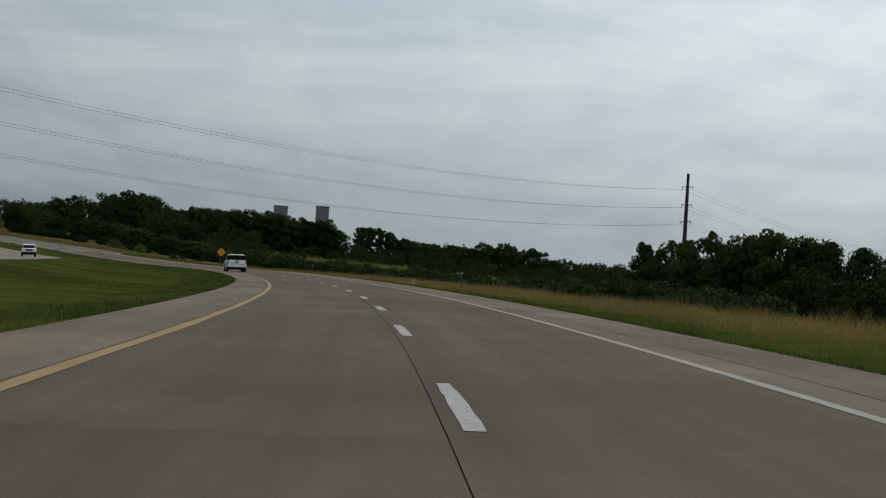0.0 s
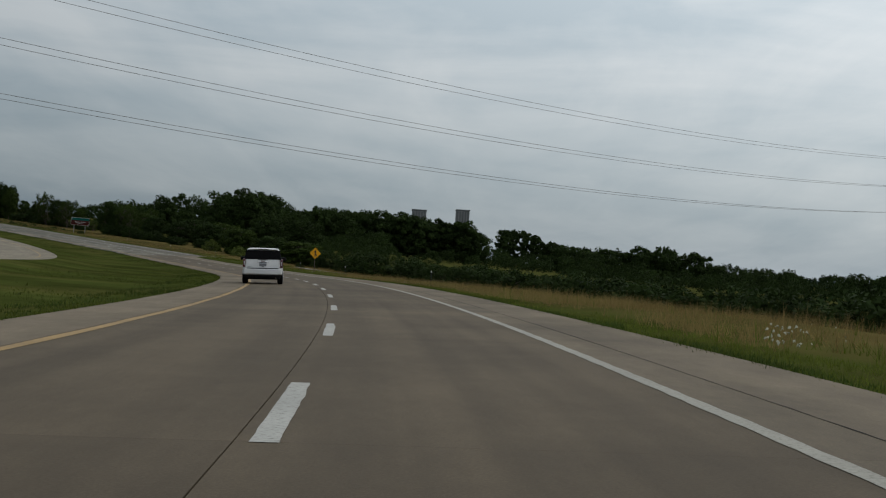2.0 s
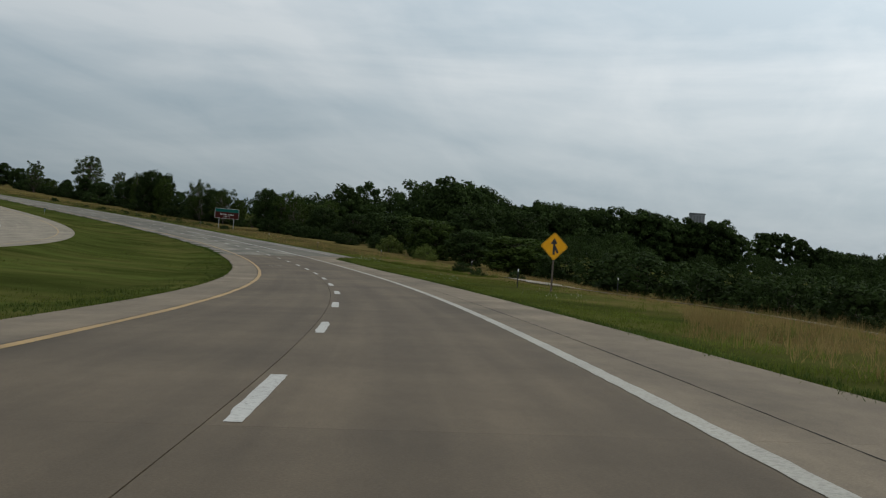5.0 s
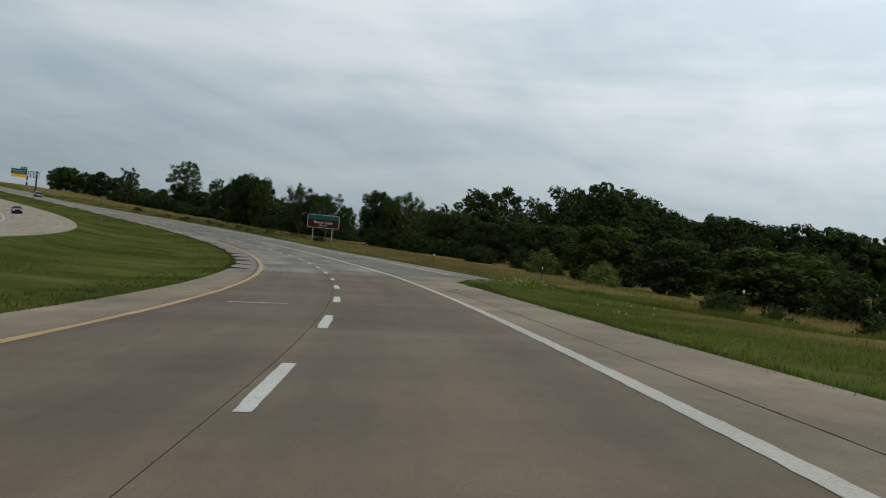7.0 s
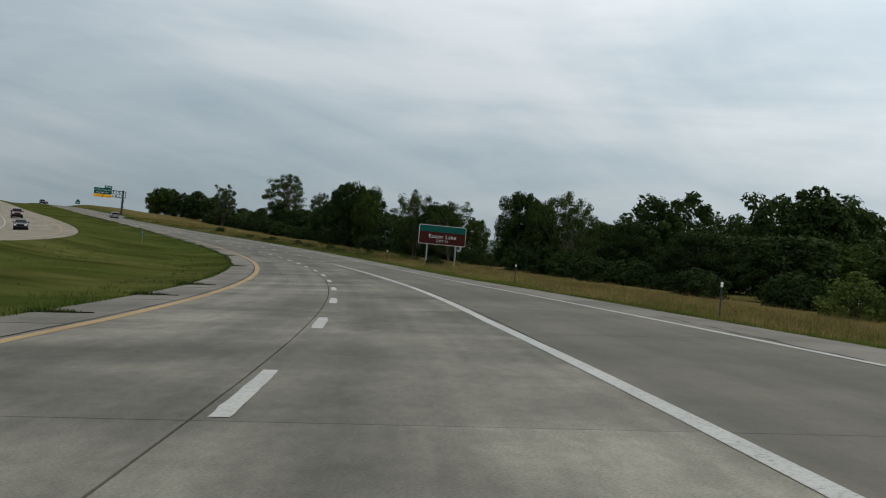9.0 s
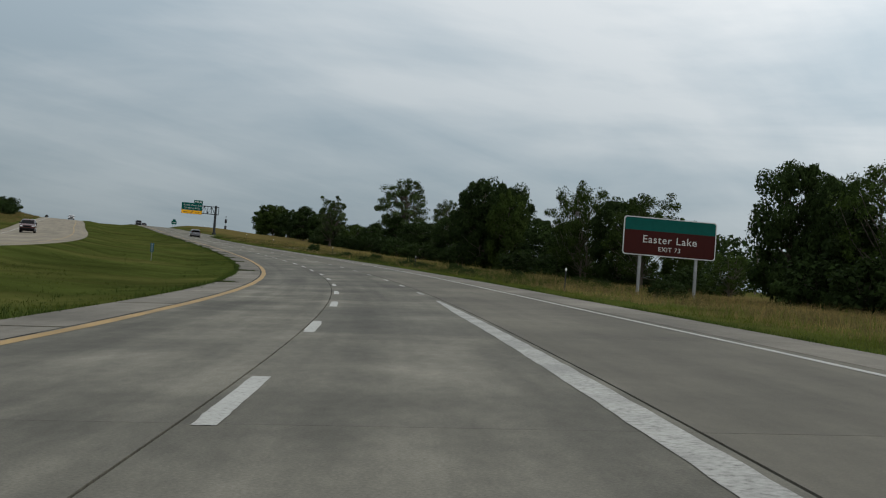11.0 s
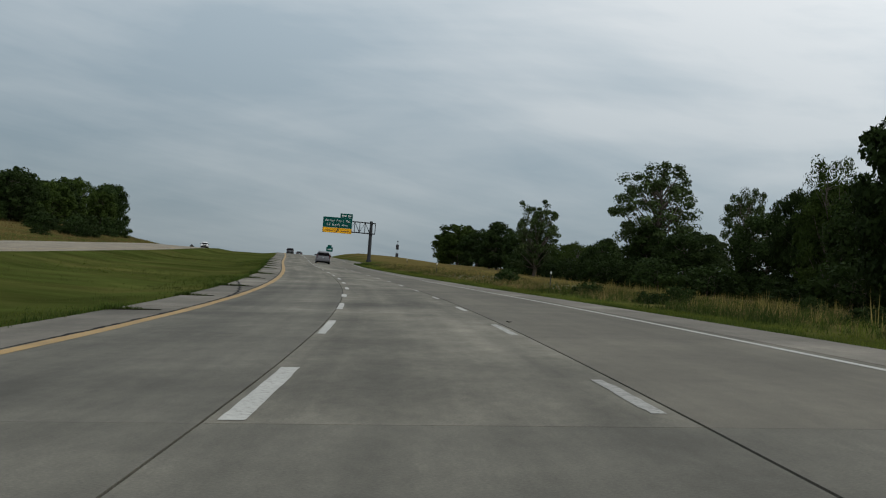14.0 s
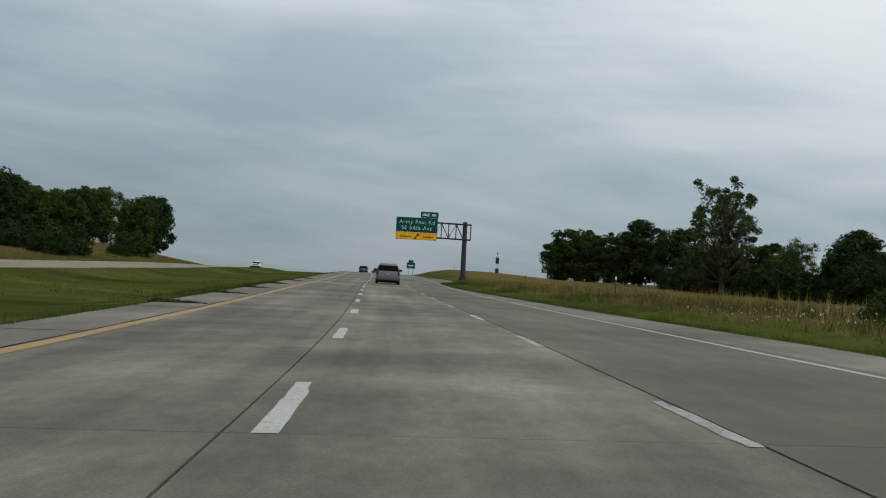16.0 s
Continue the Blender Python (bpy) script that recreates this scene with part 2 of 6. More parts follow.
# farther off the fields and wood floors are green again
_gr = _t.nodes.new("ShaderNodeMapRange")
for _k, _v in (("From Min", 34.0), ("From Max", 60.0), ("To Min", 1.0), ("To Max", 0.2)):
    _gr.inputs[_k].default_value = _v
_gm = _t.nodes.new("ShaderNodeMath")
_gm.operation = "MULTIPLY"
_t.links.new(_sp.outputs["X"], _gr.inputs["Value"])
_t.links.new(_in.outputs["Result"], _gm.inputs[0])
_t.links.new(_gr.outputs["Result"], _gm.inputs[1])
_t.links.new(_gm.outputs["Value"], _dry.inputs["Factor"])
_t.links.new(_old, _dry.inputs[6])
_t.links.new(_dry.outputs[2], _t.nodes["Principled BSDF"].inputs["Base Color"])
# paler, drier patches in the mown grass
_pn = _t.nodes.new("ShaderNodeTexNoise")
_pn.inputs["Scale"].default_value, _pn.inputs["Detail"].default_value = 0.085, 6
_pr = _t.nodes.new("ShaderNodeMapRange")
for _k, _v in (("From Min", 0.48), ("From Max", 0.68), ("To Min", 0.0), ("To Max", 0.5)):
    _pr.inputs[_k].default_value = _v
_pm = _t.nodes.new("ShaderNodeMix")
_pm.data_type = "RGBA"
_pm.inputs[7].default_value = (0.108, 0.098, 0.031, 1)
_t.links.new(_uv.outputs["Object"], _pn.inputs["Vector"])
_t.links.new(_pn.outputs["Fac"], _pr.inputs["Value"])
_t.links.new(_pr.outputs["Result"], _pm.inputs["Factor"])
_t.links.new(_old, _pm.inputs[6])
_t.links.new(_pm.outputs[2], _dry.inputs[6])
_mn = _t.nodes.new("ShaderNodeTexNoise")
_mn.inputs["Scale"].default_value, _mn.inputs["Detail"].default_value = 0.30, 1
_mr = _t.nodes.new("ShaderNodeMapRange")
for _k, _v in (("From Min", 0.35), ("From Max", 0.65), ("To Min", 0.91), ("To Max", 1.07)):
    _mr.inputs[_k].default_value = _v
_t.links.new(_uv.outputs["Object"], _mn.inputs["Vector"])
_t.links.new(_mn.outputs["Fac"], _mr.inputs["Value"])
_t.links.new(scaled(_t, _dry.outputs[2], _mr.outputs["Result"]), _t.nodes["Principled BSDF"].inputs["Base Color"])
BLADE_GREEN = leafy("green_grass_blades", [(0.066, 0.086, 0.012), (0.112, 0.132, 0.026)], 0.5, 0.15)
BLADE_OLIVE = leafy("olive_grass_blades", [(0.052, 0.064, 0.014), (0.084, 0.098, 0.024)], 0.45, 0.15)
# lush weeds; along the shoulder edge this dark tone also stands for shade
BLADE_LUSH_SHADE = leafy("lush_and_shade_blades", [(0.030, 0.050, 0.010), (0.062, 0.088, 0.018)], 0.4, 0.2)
BLADE_STRAW = leafy("brown_straw_blades", [(0.090, 0.076, 0.030), (0.150, 0.122, 0.050)], 0.5, 0.18)
BLADE_DRY = leafy("dry_tall_grass", [(0.150, 0.108, 0.040), (0.235, 0.172, 0.070)], 0.5, 0.18)
WHITE_FLOWER = material("white_wildflowers", [(0.24, 0.24, 0.17), (0.34, 0.34, 0.25)], scale=4.0)
YELLOW_FLOWER = material("goldenrod", [(0.17, 0.135, 0.03), (0.25, 0.20, 0.045)], scale=4.0)
LEAF_DARK = leafy("dark_green_leaves", [(0.016, 0.029, 0.008), (0.034, 0.054, 0.014)])
LEAF_MID = leafy("mid_green_leaves", [(0.024, 0.042, 0.008), (0.050, 0.075, 0.015)])
LEAF_BRIGHT = leafy("yellow_green_leaves", [(0.066, 0.092, 0.020), (0.125, 0.152, 0.038)])
LEAF_PALE = leafy("grey_green_leaves", [(0.036, 0.056, 0.018), (0.068, 0.092, 0.034)])
BARK = material("grey_brown_bark", [(0.05, 0.04, 0.03), (0.11, 0.09, 0.07)], scale=6.0, rough=0.95, bump=0.6, stretch_xyz=(3, 3, 0.5))
# ---- the road's alignment ----
# Knots every 60 m from -60 m: curvature (per km, to the left), grade (%), crossfall (%, rising to the right).
KNOT = 60.0
CURVE = [3.359, 1.469, 1.533, 1.420, 1.477, 1.451, 1.400, 1.491, 1.288, 1.485, 1.169, 0.637, -0.259, 0.150, 0.050, 0.000, 0.000, 0.000]
GRADE = [1.611, 0.727, 0.455, 0.488, 0.080, 1.011, 2.295, 3.251, 3.964, 4.850, 5.512, 6.087, 6.365, 6.700, 6.600, 5.900, 4.800, 4.000]
BANK = [2.825, 2.197, 2.415, 3.531, 3.708, 4.531, 4.729, 5.881, 5.181, 6.322, 5.291, 1.572, -0.989, -1.319, -0.995, -0.547, -0.161, 0.166]
CREST, GRADE_TOP = 820.0, 0.061
S_FIRST, S_LAST, S_STEP = -260.0, 2600.0, 2.0


def knots(values, s):
    v = np.array(values)
    q = np.clip((s + KNOT) / KNOT, 0, len(v) - 1.0001)
    i = q.astype(int)
    w = q - i
    p0, p1, p2, p3 = (v[np.clip(i + d, 0, len(v) - 1)] for d in (-1, 0, 1, 2))
    return (2 * p1 + (p2 - p0) * w + (2 * p0 - 5 * p1 + 4 * p2 - p3) * w * w + (3 * p1 - p0 - 3 * p2 + p3) * w**3) / 2


S = np.arange(S_FIRST, S_LAST + S_STEP, S_STEP)
_k = knots(CURVE, S) / 1000
_k = np.where(S < -20, 0.0015, np.where(S > 960, 0.0, _k))
_g = knots(GRADE, S) / 100
# the hill tops out past the last knots
_g = np.where(S < -20, 0.006, np.where(S > CREST, GRADE_TOP + (0.0 - 0.03 - GRADE_TOP) * np.clip((S - CREST) / 300, 0, 1), _g))
HEAD = np.cumsum(_k) * S_STEP
HEAD -= np.interp(0, S, HEAD)
AX, AY, AZ = np.cumsum(-np.sin(HEAD)) * S_STEP, np.cumsum(np.cos(HEAD)) * S_STEP, np.cumsum(_g) * S_STEP
AX -= np.interp(0, S, AX)
AY -= np.interp(0, S, AY)
AZ -= np.interp(0, S, AZ)
TILT = np.where(S < -60, 0.026, np.where(S > 960, 0.0, knots(BANK, S) / 100))


def on_line(s):
    return tuple(np.interp(s, S, a) for a in (AX, AY, AZ, HEAD, TILT))


def xyz(s, u, h=0.0):
    """Points u metres to the right of the lane line at s, h metres above the height of that line."""
    s, u = np.asarray(s, float), np.asarray(u, float)
    px, py, pz, psi, _ = on_line(s)
    return np.stack(np.broadcast_arrays(px + np.cos(psi) * u, py + np.sin(psi) * u, pz + h), -1)


def bank(s, u):
    """Height of the pavement over the lane line; the outer shoulder falls away."""
    u = np.asarray(u, float)
    return np.interp(s, S, TILT) * (np.minimum(u, 8.5) - 0.6 * np.maximum(u - 8.5, 0))


OPP_NEAR, OPP_FAR = -22.0, -34.2


def opp(s, u):
    """Height of the opposite carriageway over the lane line."""
    rise = np.interp(s, [0, 650, 760, 860, 1000], [0.1, 0.1, -0.1, -0.4, -0.4])
    return rise + np.interp(s, S, TILT) * (np.asarray(u, float) - OPP_NEAR)


def right_edge(s):
    return np.interp(s, [-260, 250, 270, 307.5, 312, 330, 355, 395, 430, 600, 630, 645, 662, 682, 707, 712, 722, 745, 775, 800, 2600], [6.12, 6.12, 5.95, 6.25, 10.4, 10.2, 9.2, 8.5, 9.6, 9.6, 9.1, 8.9, 8.4, 7.65, 7.6, 9.5, 11.3, 10.8, 8.6, 7.6, 7.6])


def ground_h(s, u):
    """Height of the soil over the lane line: median swale, verges, the valley on the right, the wooded bank on the left."""
    s, u = np.broadcast_arrays(np.asarray(s, float), np.asarray(u, float))
    t = np.interp(s, S, TILT)
    le, re = -5.45 * t - 0.05, bank(s, right_edge(s)) - 0.05
    r0 = right_edge(s)
    # median and opposite side
    nose = np.interp(u, [-22, -17, -13, -9, -5.5], [0, 1, 1, 1, 0])
    med = np.interp(u, [-22, -5.5], [0, 1]) * le + (1 - np.interp(u, [-22, -5.5], [0, 1])) * (opp(s, OPP_NEAR) - 0.015) - 0.45 * nose + np.interp(s, [600, 680], [0, 0.3]) * np.interp(u, [-22, -20.5, -16], [0, 1, 0])
    far = opp(s, np.maximum(u, OPP_FAR)) - 0.12
    hill = np.interp(s, [560, 740, 860, 1100], [0.0, 2.0, 4.4, 4.0])
    left = far + hill * np.clip((-36 - u) / 26, 0, 1) - np.interp(s, [300, 600], [2.0, 0.0]) * np.clip((-36 - u) / 40, 0, 1)
    # right side
    d = u - r0
    valley = np.interp(s, [-100, 150, 300, 400, 480, 700, 1000], [-6.5, -6.0, -3.5, -1.2, 0.2, 0.3, 0.6])
    shelf = np.interp(s, [-100, 100, 250, 330, 420, 480, 600, 700, 850], [0.1, 0.12, 0.08, 0.0, 0.4, 0.55, 0.4, 0.2, 0.4])
    right = re + (shelf - re) * np.clip(d / 5, 0, 1) ** 0.8 + (valley - shelf) * np.clip((d - 9) / 40, 0, 1) ** 1.3
    far_drop = np.interp(s, [0, 300, 600, 900], [-4.0, -5.0, -9.0, -14.0]) * np.clip((d - 60) / 400, 0, 1)
    right = right + far_drop
    # a low mound at the exit
    right = right + np.interp(s, [765, 810, 870, 930], [0, 1.0, 1.0, 0.3]) * np.interp(d, [2, 7, 16, 27], [0, 1.0, 0.9, 0.1])
    # the tip of the verge between ramp and shoulder stands a little high
    right = right + np.interp(s, [294, 302, 311, 314], [0, 0.20, 0.30, 0]) * np.interp(d, [0, 0.5, 6, 9], [0, 1, 1, 0])
    # the entrance ramp runs behind the verge, on a low bank and then in a shallow cut
    cut = np.interp(s, [40, 205, 235, 268, 276, 286, 293, 306, 315], [0.10, 0.05, -0.30, -0.20, -0.15, -0.30, 1.2, 1.2, 0.0])
    lies = u - np.interp(s, [60, 200, 255, 285, 300, 308, 313, 317], [34, 23.0, 19.6, 19.0, 18.0, 15.6, 12.6, 9.3])
    right = right - cut * np.clip((lies + 2.6) / 2.4, 0, 1) * np.clip((9.0 - lies) / 2.5, 0, 1)
    h = np.where(u > r0, right, np.where(u > -5.45, bank(s, u) - 0.09, np.where(u >= OPP_NEAR - 0.001, med, np.where(u > OPP_FAR, opp(s, u) - 0.25, left))))
    return h


def strip(s0, s1, u0, u1, height, lift, material_, name, parent=None, ds=3.0, nu=2, skirt=0.0):
    """A sheet along the road between two offsets (numbers or functions of s), with UVs in metres across and along."""
    n = max(2, int(round((s1 - s0) / ds)) + 1)
    s = np.linspace(s0, s1, n)
    ua = u0(s) if callable(u0) else np.full(n, float(u0))
    ub = u1(s) if callable(u1) else np.full(n, float(u1))
    cols = [ua + (ub - ua) * k / (nu - 1) for k in range(nu)]
    pts = [xyz(s, c, height(s, c) + lift) for c in cols]
    uv = [np.stack([c, s], -1) for c in cols]
    if skirt:
        pts = [pts[0] - (0, 0, skirt)] + pts + [pts[-1] - (0, 0, skirt)]
        uv = [uv[0]] + uv + [uv[-1]]
    m = len(pts)
    v = np.stack(pts, 1).reshape(-1, 3)
    uvs = np.stack(uv, 1).reshape(-1, 2)
    faces = [(i * m + j, i * m + j + 1, (i + 1) * m + j + 1, (i + 1) * m + j) for i in range(n - 1) for j in range(m - 1)]
    if skirt:
        faces += [tuple(range(m)), tuple(reversed(range((n - 1) * m, n * m)))]
    return sheet(name, v, faces, material_, parent, uvs)


def sheet(name, verts, faces, material_, parent=None, uvs=None, smooth=False):
    me = bpy.data.meshes.new(name)
    me.from_pydata([tuple(p) for p in np.asarray(verts).tolist()], [], [tuple(int(i) for i in f) for f in faces])
    if uvs is not None:
        layer = me.uv_layers.new(name="road")
        idx = np.empty(len(me.loops), dtype=np.int32)
        me.loops.foreach_get("vertex_index", idx)
        layer.data.foreach_set("uv", np.asarray(uvs)[idx].ravel())
    if smooth:
        me.polygons.foreach_set("use_smooth", np.ones(len(me.polygons), dtype=bool))
    me.materials.append(material_)
    me.update()
    ob = new(name, me)
    ob.parent = parent
    return ob


# ---- ground: one sheet to the horizon ----
def build_ground():
    us = np.unique(np.concatenate([np.linspace(-600, -80, 14), np.linspace(-80, -36, 12), np.arange(-35, -4.9, 1.0), [-5.45, -5.4], np.arange(-4, 6, 2.5),
                                   np.arange(6, 30, 1.0), np.linspace(30, 80, 18), np.geomspace(80, 3200, 26)]))
    ss = np.concatenate([np.arange(-250, -20, 12.0), np.unique(np.concatenate([np.arange(-20, 900, 4.0), np.arange(296, 324, 1.0)])), np.arange(900, 1200, 12.0), np.geomspace(1200, 2590, 14)])
    sg, ug = np.meshgrid(ss, us, indexing="ij")
    h = ground_h(sg, ug)
    p = xyz(sg, ug, h)
    wob = np.array([noise.noise((q[0] * 0.05, q[1] * 0.05, 0)) for q in p.reshape(-1, 3)]).reshape(sg.shape)
    off = np.clip(np.minimum(np.abs(ug + 5.5), np.minimum(np.abs(ug - right_edge(sg)), np.minimum(np.abs(ug + 22), np.abs(ug + 34)))) / 4, 0, 1)
    off = np.where((ug > -5.5) & (ug < right_edge(sg)) | (ug < -22) & (ug > -34.3), 0, off)
    # smooth under the ramp
    lies = ug - np.interp(sg, [60, 200, 255, 285, 300, 308, 313, 317], [34, 23.0, 19.6, 19.0, 18.0, 15.6, 12.6, 9.3])
    off = np.where((lies > -1.6) & (lies < 6.6) & (sg > 60) & (sg < 317), 0, off)
    fine = np.array([noise.noise((q[0] * 0.28, q[1] * 0.28, 5.0)) for q in p.reshape(-1, 3)]).reshape(sg.shape)
    p[..., 2] += (wob * 0.16 + fine * 0.010) * off
    n, m = sg.shape
    faces = [(i * m + j, i * m + j + 1, (i + 1) * m + j + 1, (i + 1) * m + j) for i in range(n - 1) for j in range(m - 1)]
    ob = sheet("ground", p.reshape(-1, 3), faces, GRASS, None, np.stack([np.where(ug < OPP_FAR, (OPP_FAR - ug) * 0.3, ug - right_edge(sg) - np.interp(sg, [195, 235, 300, 335], [0, 3.5, 3.5, 0])), sg], -1).reshape(-1, 2), True)
    return tagged(ob, "grassy rolling ground of median and verges", "grass", kind="structure")


build_ground()


# ---- pavement ----
road = tagged(new("road"), "concrete freeway carriageway curving left uphill", "road", kind="structure")
road_opposite = tagged(new("road"), "opposite concrete carriageway beyond the grass median", "road", kind="structure")
JOINT = 0.012
LENGTH = 12.192


def lane_bands(s):
    """Offsets between which slabs lie at s: left shoulder, two lanes, right lane or shoulder strips."""
    inner = -3.80 if s > 318 else -3.66
    bands = [(-5.45, inner, CONCRETE_SHOULDER if s > 318 else CONCRETE_PALE), (inner, 0.0, None), (0.0, 3.652 if s > 318 else 3.70, None)]
    if s > 318:
        bands += [(3.652, 7.5, CONCRETE_LANE), (7.5, right_edge, CONCRETE_SHOULDER)]
    else:
        bands += [(3.70, 4.55, CONCRETE_PALE), (4.55, right_edge, CONCRETE_PALE)]
    return bands


strip(-250, 1500, -5.40, lambda s: np.where((s > 296) & (s < 324), 5.8, right_edge(s) - 0.05), bank, -0.05, TAR, "joint_filler", road, 6.0, 4)
for k in range(-3, 58):
    a = k * LENGTH - 0.3
    b = a + LENGTH
    for u0, u1, m in lane_bands(a + LENGTH / 2):
        base = CONCRETE_WARM if a < 312 else CONCRETE_GREY
        if k in (37, 39, 40, 41) or (k == 34 and u0 == 0.0) or (u0 < -3 and 38 <= k < 47):
            base = CONCRETE_DARK
        elif 31 <= k <= 35 and u0 > -3 or 31 <= k <= 33 or 36 <= k <= 39:
            base = CONCRETE_MID
        if m is CONCRETE_LANE and k in (40, 41):
            m = CONCRETE_DARK
        joint = 0.006 if a < 312 else JOINT
        hi = (lambda s, e=u1: e(s)) if callable(u1) else (lambda s, e=u1, j=joint: np.full(len(s), e - j))
        gap = 0.0015 if a < 300 else random.Random(k + int(u0 * 10)).choice((0.003, 0.004, 0.006, 0.014)) if u0 > -5 else 0.004 if a < 312 else random.Random(k).choice((0.012, 0.03, 0.06, 0.10, 0.16))
        strip(a + gap, b - gap, u0 + (0.02 if u0 == 3.652 else joint), hi, bank, 0.0, m or base, "concrete_slab", road, 3.1, 3, 0.05)
# beyond the last slab the joints are too fine to see
tagged(strip(58 * LENGTH - 0.3, 1500, -5.45, right_edge, bank, 0.0, CONCRETE_GREY, "far_pavement", road, 6.0, 5), kind="stuff")
tagged(strip(-250, -3 * LENGTH - 0.3, -5.45, right_edge, bank, 0.0, CONCRETE_WARM, "rear_pavement", road, 6.0, 5), kind="stuff")
# the entrance ramp that joins from the right
def ramp_left(s):
    return np.interp(s, [60, 200, 255, 285, 300, 308, 313, 317], [34, 23.0, 19.6, 19.0, 18.0, 15.6, 12.6, 9.3])


def ramp_h(s, u):
    return ground_h(s, np.maximum(u, right_edge(s) + 0.5)) * np.interp(s, [308, 316], [1, 0]) + np.interp(s, S, TILT) * (np.minimum(u, 8.5) - 0.6 * np.maximum(u - 8.5, 0)) * np.interp(s, [308, 316], [0, 1])


def ramp_top(s, u):
    """The ramp leans towards the freeway where it runs beside it."""
    return ramp_h(s, u) + np.interp(s, [276, 288], [0.03, 0.0]) + np.interp(s, [225, 240, 284, 292], [0, 0.014, 0.014, 0]) * np.clip(u - ramp_left(s), 0, 5)


ramp_road = tagged(new("road"), "concrete entrance ramp joining from the verge", "road", kind="structure")
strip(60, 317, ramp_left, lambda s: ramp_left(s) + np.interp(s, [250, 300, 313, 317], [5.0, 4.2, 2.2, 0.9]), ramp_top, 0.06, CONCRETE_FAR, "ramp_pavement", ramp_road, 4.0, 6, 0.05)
strip(60, 300, lambda s: ramp_left(s) + 0.12, lambda s: ramp_left(s) + 0.32, ramp_top, 0.068, WHITE_PAINT, "edge_line", ramp_road, 4.0, 2)

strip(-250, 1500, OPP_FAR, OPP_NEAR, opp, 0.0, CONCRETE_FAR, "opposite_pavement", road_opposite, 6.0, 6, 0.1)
for u in (-32.6, -24.2):
    strip(-250, 1500, u - 0.08, u + 0.08, opp, 0.006, WHITE_PAINT if u < -30 else YELLOW_PAINT, "edge_line", road_opposite, 6.0)

# dark oily patches and a thin cross line on the slabs
STAIN = material("oily_tyre_stain", [(0.062, 0.058, 0.050), (0.105, 0.098, 0.085)], scale=5.0, rough=0.95, big=(1.5, 0.7, 1.3), spec=0.05)
for s0, u0, w in ((387.2, -1.20, 0.13), (388.7, -0.92, 0.13), (392.5, -2.3, 0.15)):
    strip(s0, s0 + 2.1, lambda s, a=u0, m=s0: a + 0.05 * np.sin((s - m) * 2.1), lambda s, a=u0 + w, m=s0: a + 0.05 * np.sin((s - m) * 1.3), bank, 0.003, STAIN, "oil_stain", road, 0.6)

# ---- painted lines ----
strip(309, 350, lambda s: np.interp(s, [309, 322, 350], [6.7, 7.2, 8.0]) + 0.05 * np.sin(s * 1.7), lambda s: np.interp(s, [309, 322, 350], [6.74, 7.24, 8.03]) + 0.05 * np.sin(s * 1.7) + 0.02 * np.sin(s * 3.1), bank, 0.003, TAR, "joint_crack", road, 0.7)


def dash(s0, length, u0, width, mat):
    """A painted dash with worn, uneven edges."""
    rng = np.random.default_rng(9000 + int(s0 * 10) + int(u0 * 10))
    knots = np.linspace(s0 - 1, s0 + length + 1, 26)
    lo, hi = rng.normal(size=26) * 0.0045, rng.normal(size=26) * 0.0045
    lo[:7] += 0.03 * rng.random()
    hi[-8:] -= 0.04 * rng.random()
    return strip(s0, s0 + length, lambda s: u0 + np.interp(s, knots, lo), lambda s: u0 + width + np.interp(s, knots, hi), bank, 0.005, mat, "lane_dash", road, 0.22)


def paint(s0, s1, u0, u1, mat, name, ds=3.0):
    return strip(s0, s1, u0, u1, bank, 0.005, mat, name, road, ds)


paint(-250, 1400, lambda s: np.interp(s, [300, 380], [-3.60, -3.74]) + 0.012 * np.sin(s * 0.9), lambda s: np.interp(s, [300, 380], [-3.41, -3.47]) + 0.015 * np.sin(s * 0.53 + 1), YELLOW_PAINT, "yellow_edge_line", 1.5)
paint(-250, 318, lambda s: np.interp(s, [150, 210, 240, 290], [3.68, 3.65, 3.65, 3.70]) + 0.004 * np.sin(s * 2.3) + 0.008 * np.sin(s * 6.1 + 1), lambda s: np.interp(s, [150, 210, 240, 290], [3.85, 3.87, 3.87, 3.89]) + 0.004 * np.sin(s * 1.7) + 0.008 * np.sin(s * 5.3), CREAM_PAINT, "white_edge_line", 0.4)
# the joint beside it has opened and frayed
strip(-20, 316, lambda s: 4.548 - 0.005 * np.sin(s * 0.8) - 0.010 * np.abs(np.sin(s * 3.1)) ** 3, lambda s: 4.553 + 0.012 * np.abs(np.sin(s * 2.2 + 1)) ** 3 + 0.006 * np.sin(s * 0.37), bank, 0.003, TAR, "joint_crack", road, 0.4)
strip(300, 700, lambda s: np.interp(s, [300, 320], [-3.67, -3.82]) - 0.012 * np.abs(np.sin(s * 1.3)) - 0.02 * np.abs(np.sin(s * 0.31)) ** 4, lambda s: np.interp(s, [300, 320], [-3.65, -3.785]) + 0.010 * np.sin(s * 2.2), bank, 0.003, TAR, "joint_crack", road, 0.4)
# it drifts left at the merge, then widens to a gore line
paint(318, 372, lambda s: np.interp(s, [318, 345, 372], [3.70, 3.36, 3.34]), lambda s: np.interp(s, [318, 345, 372], [3.89, 3.56, 3.57]), WHITE_PAINT, "white_edge_line")
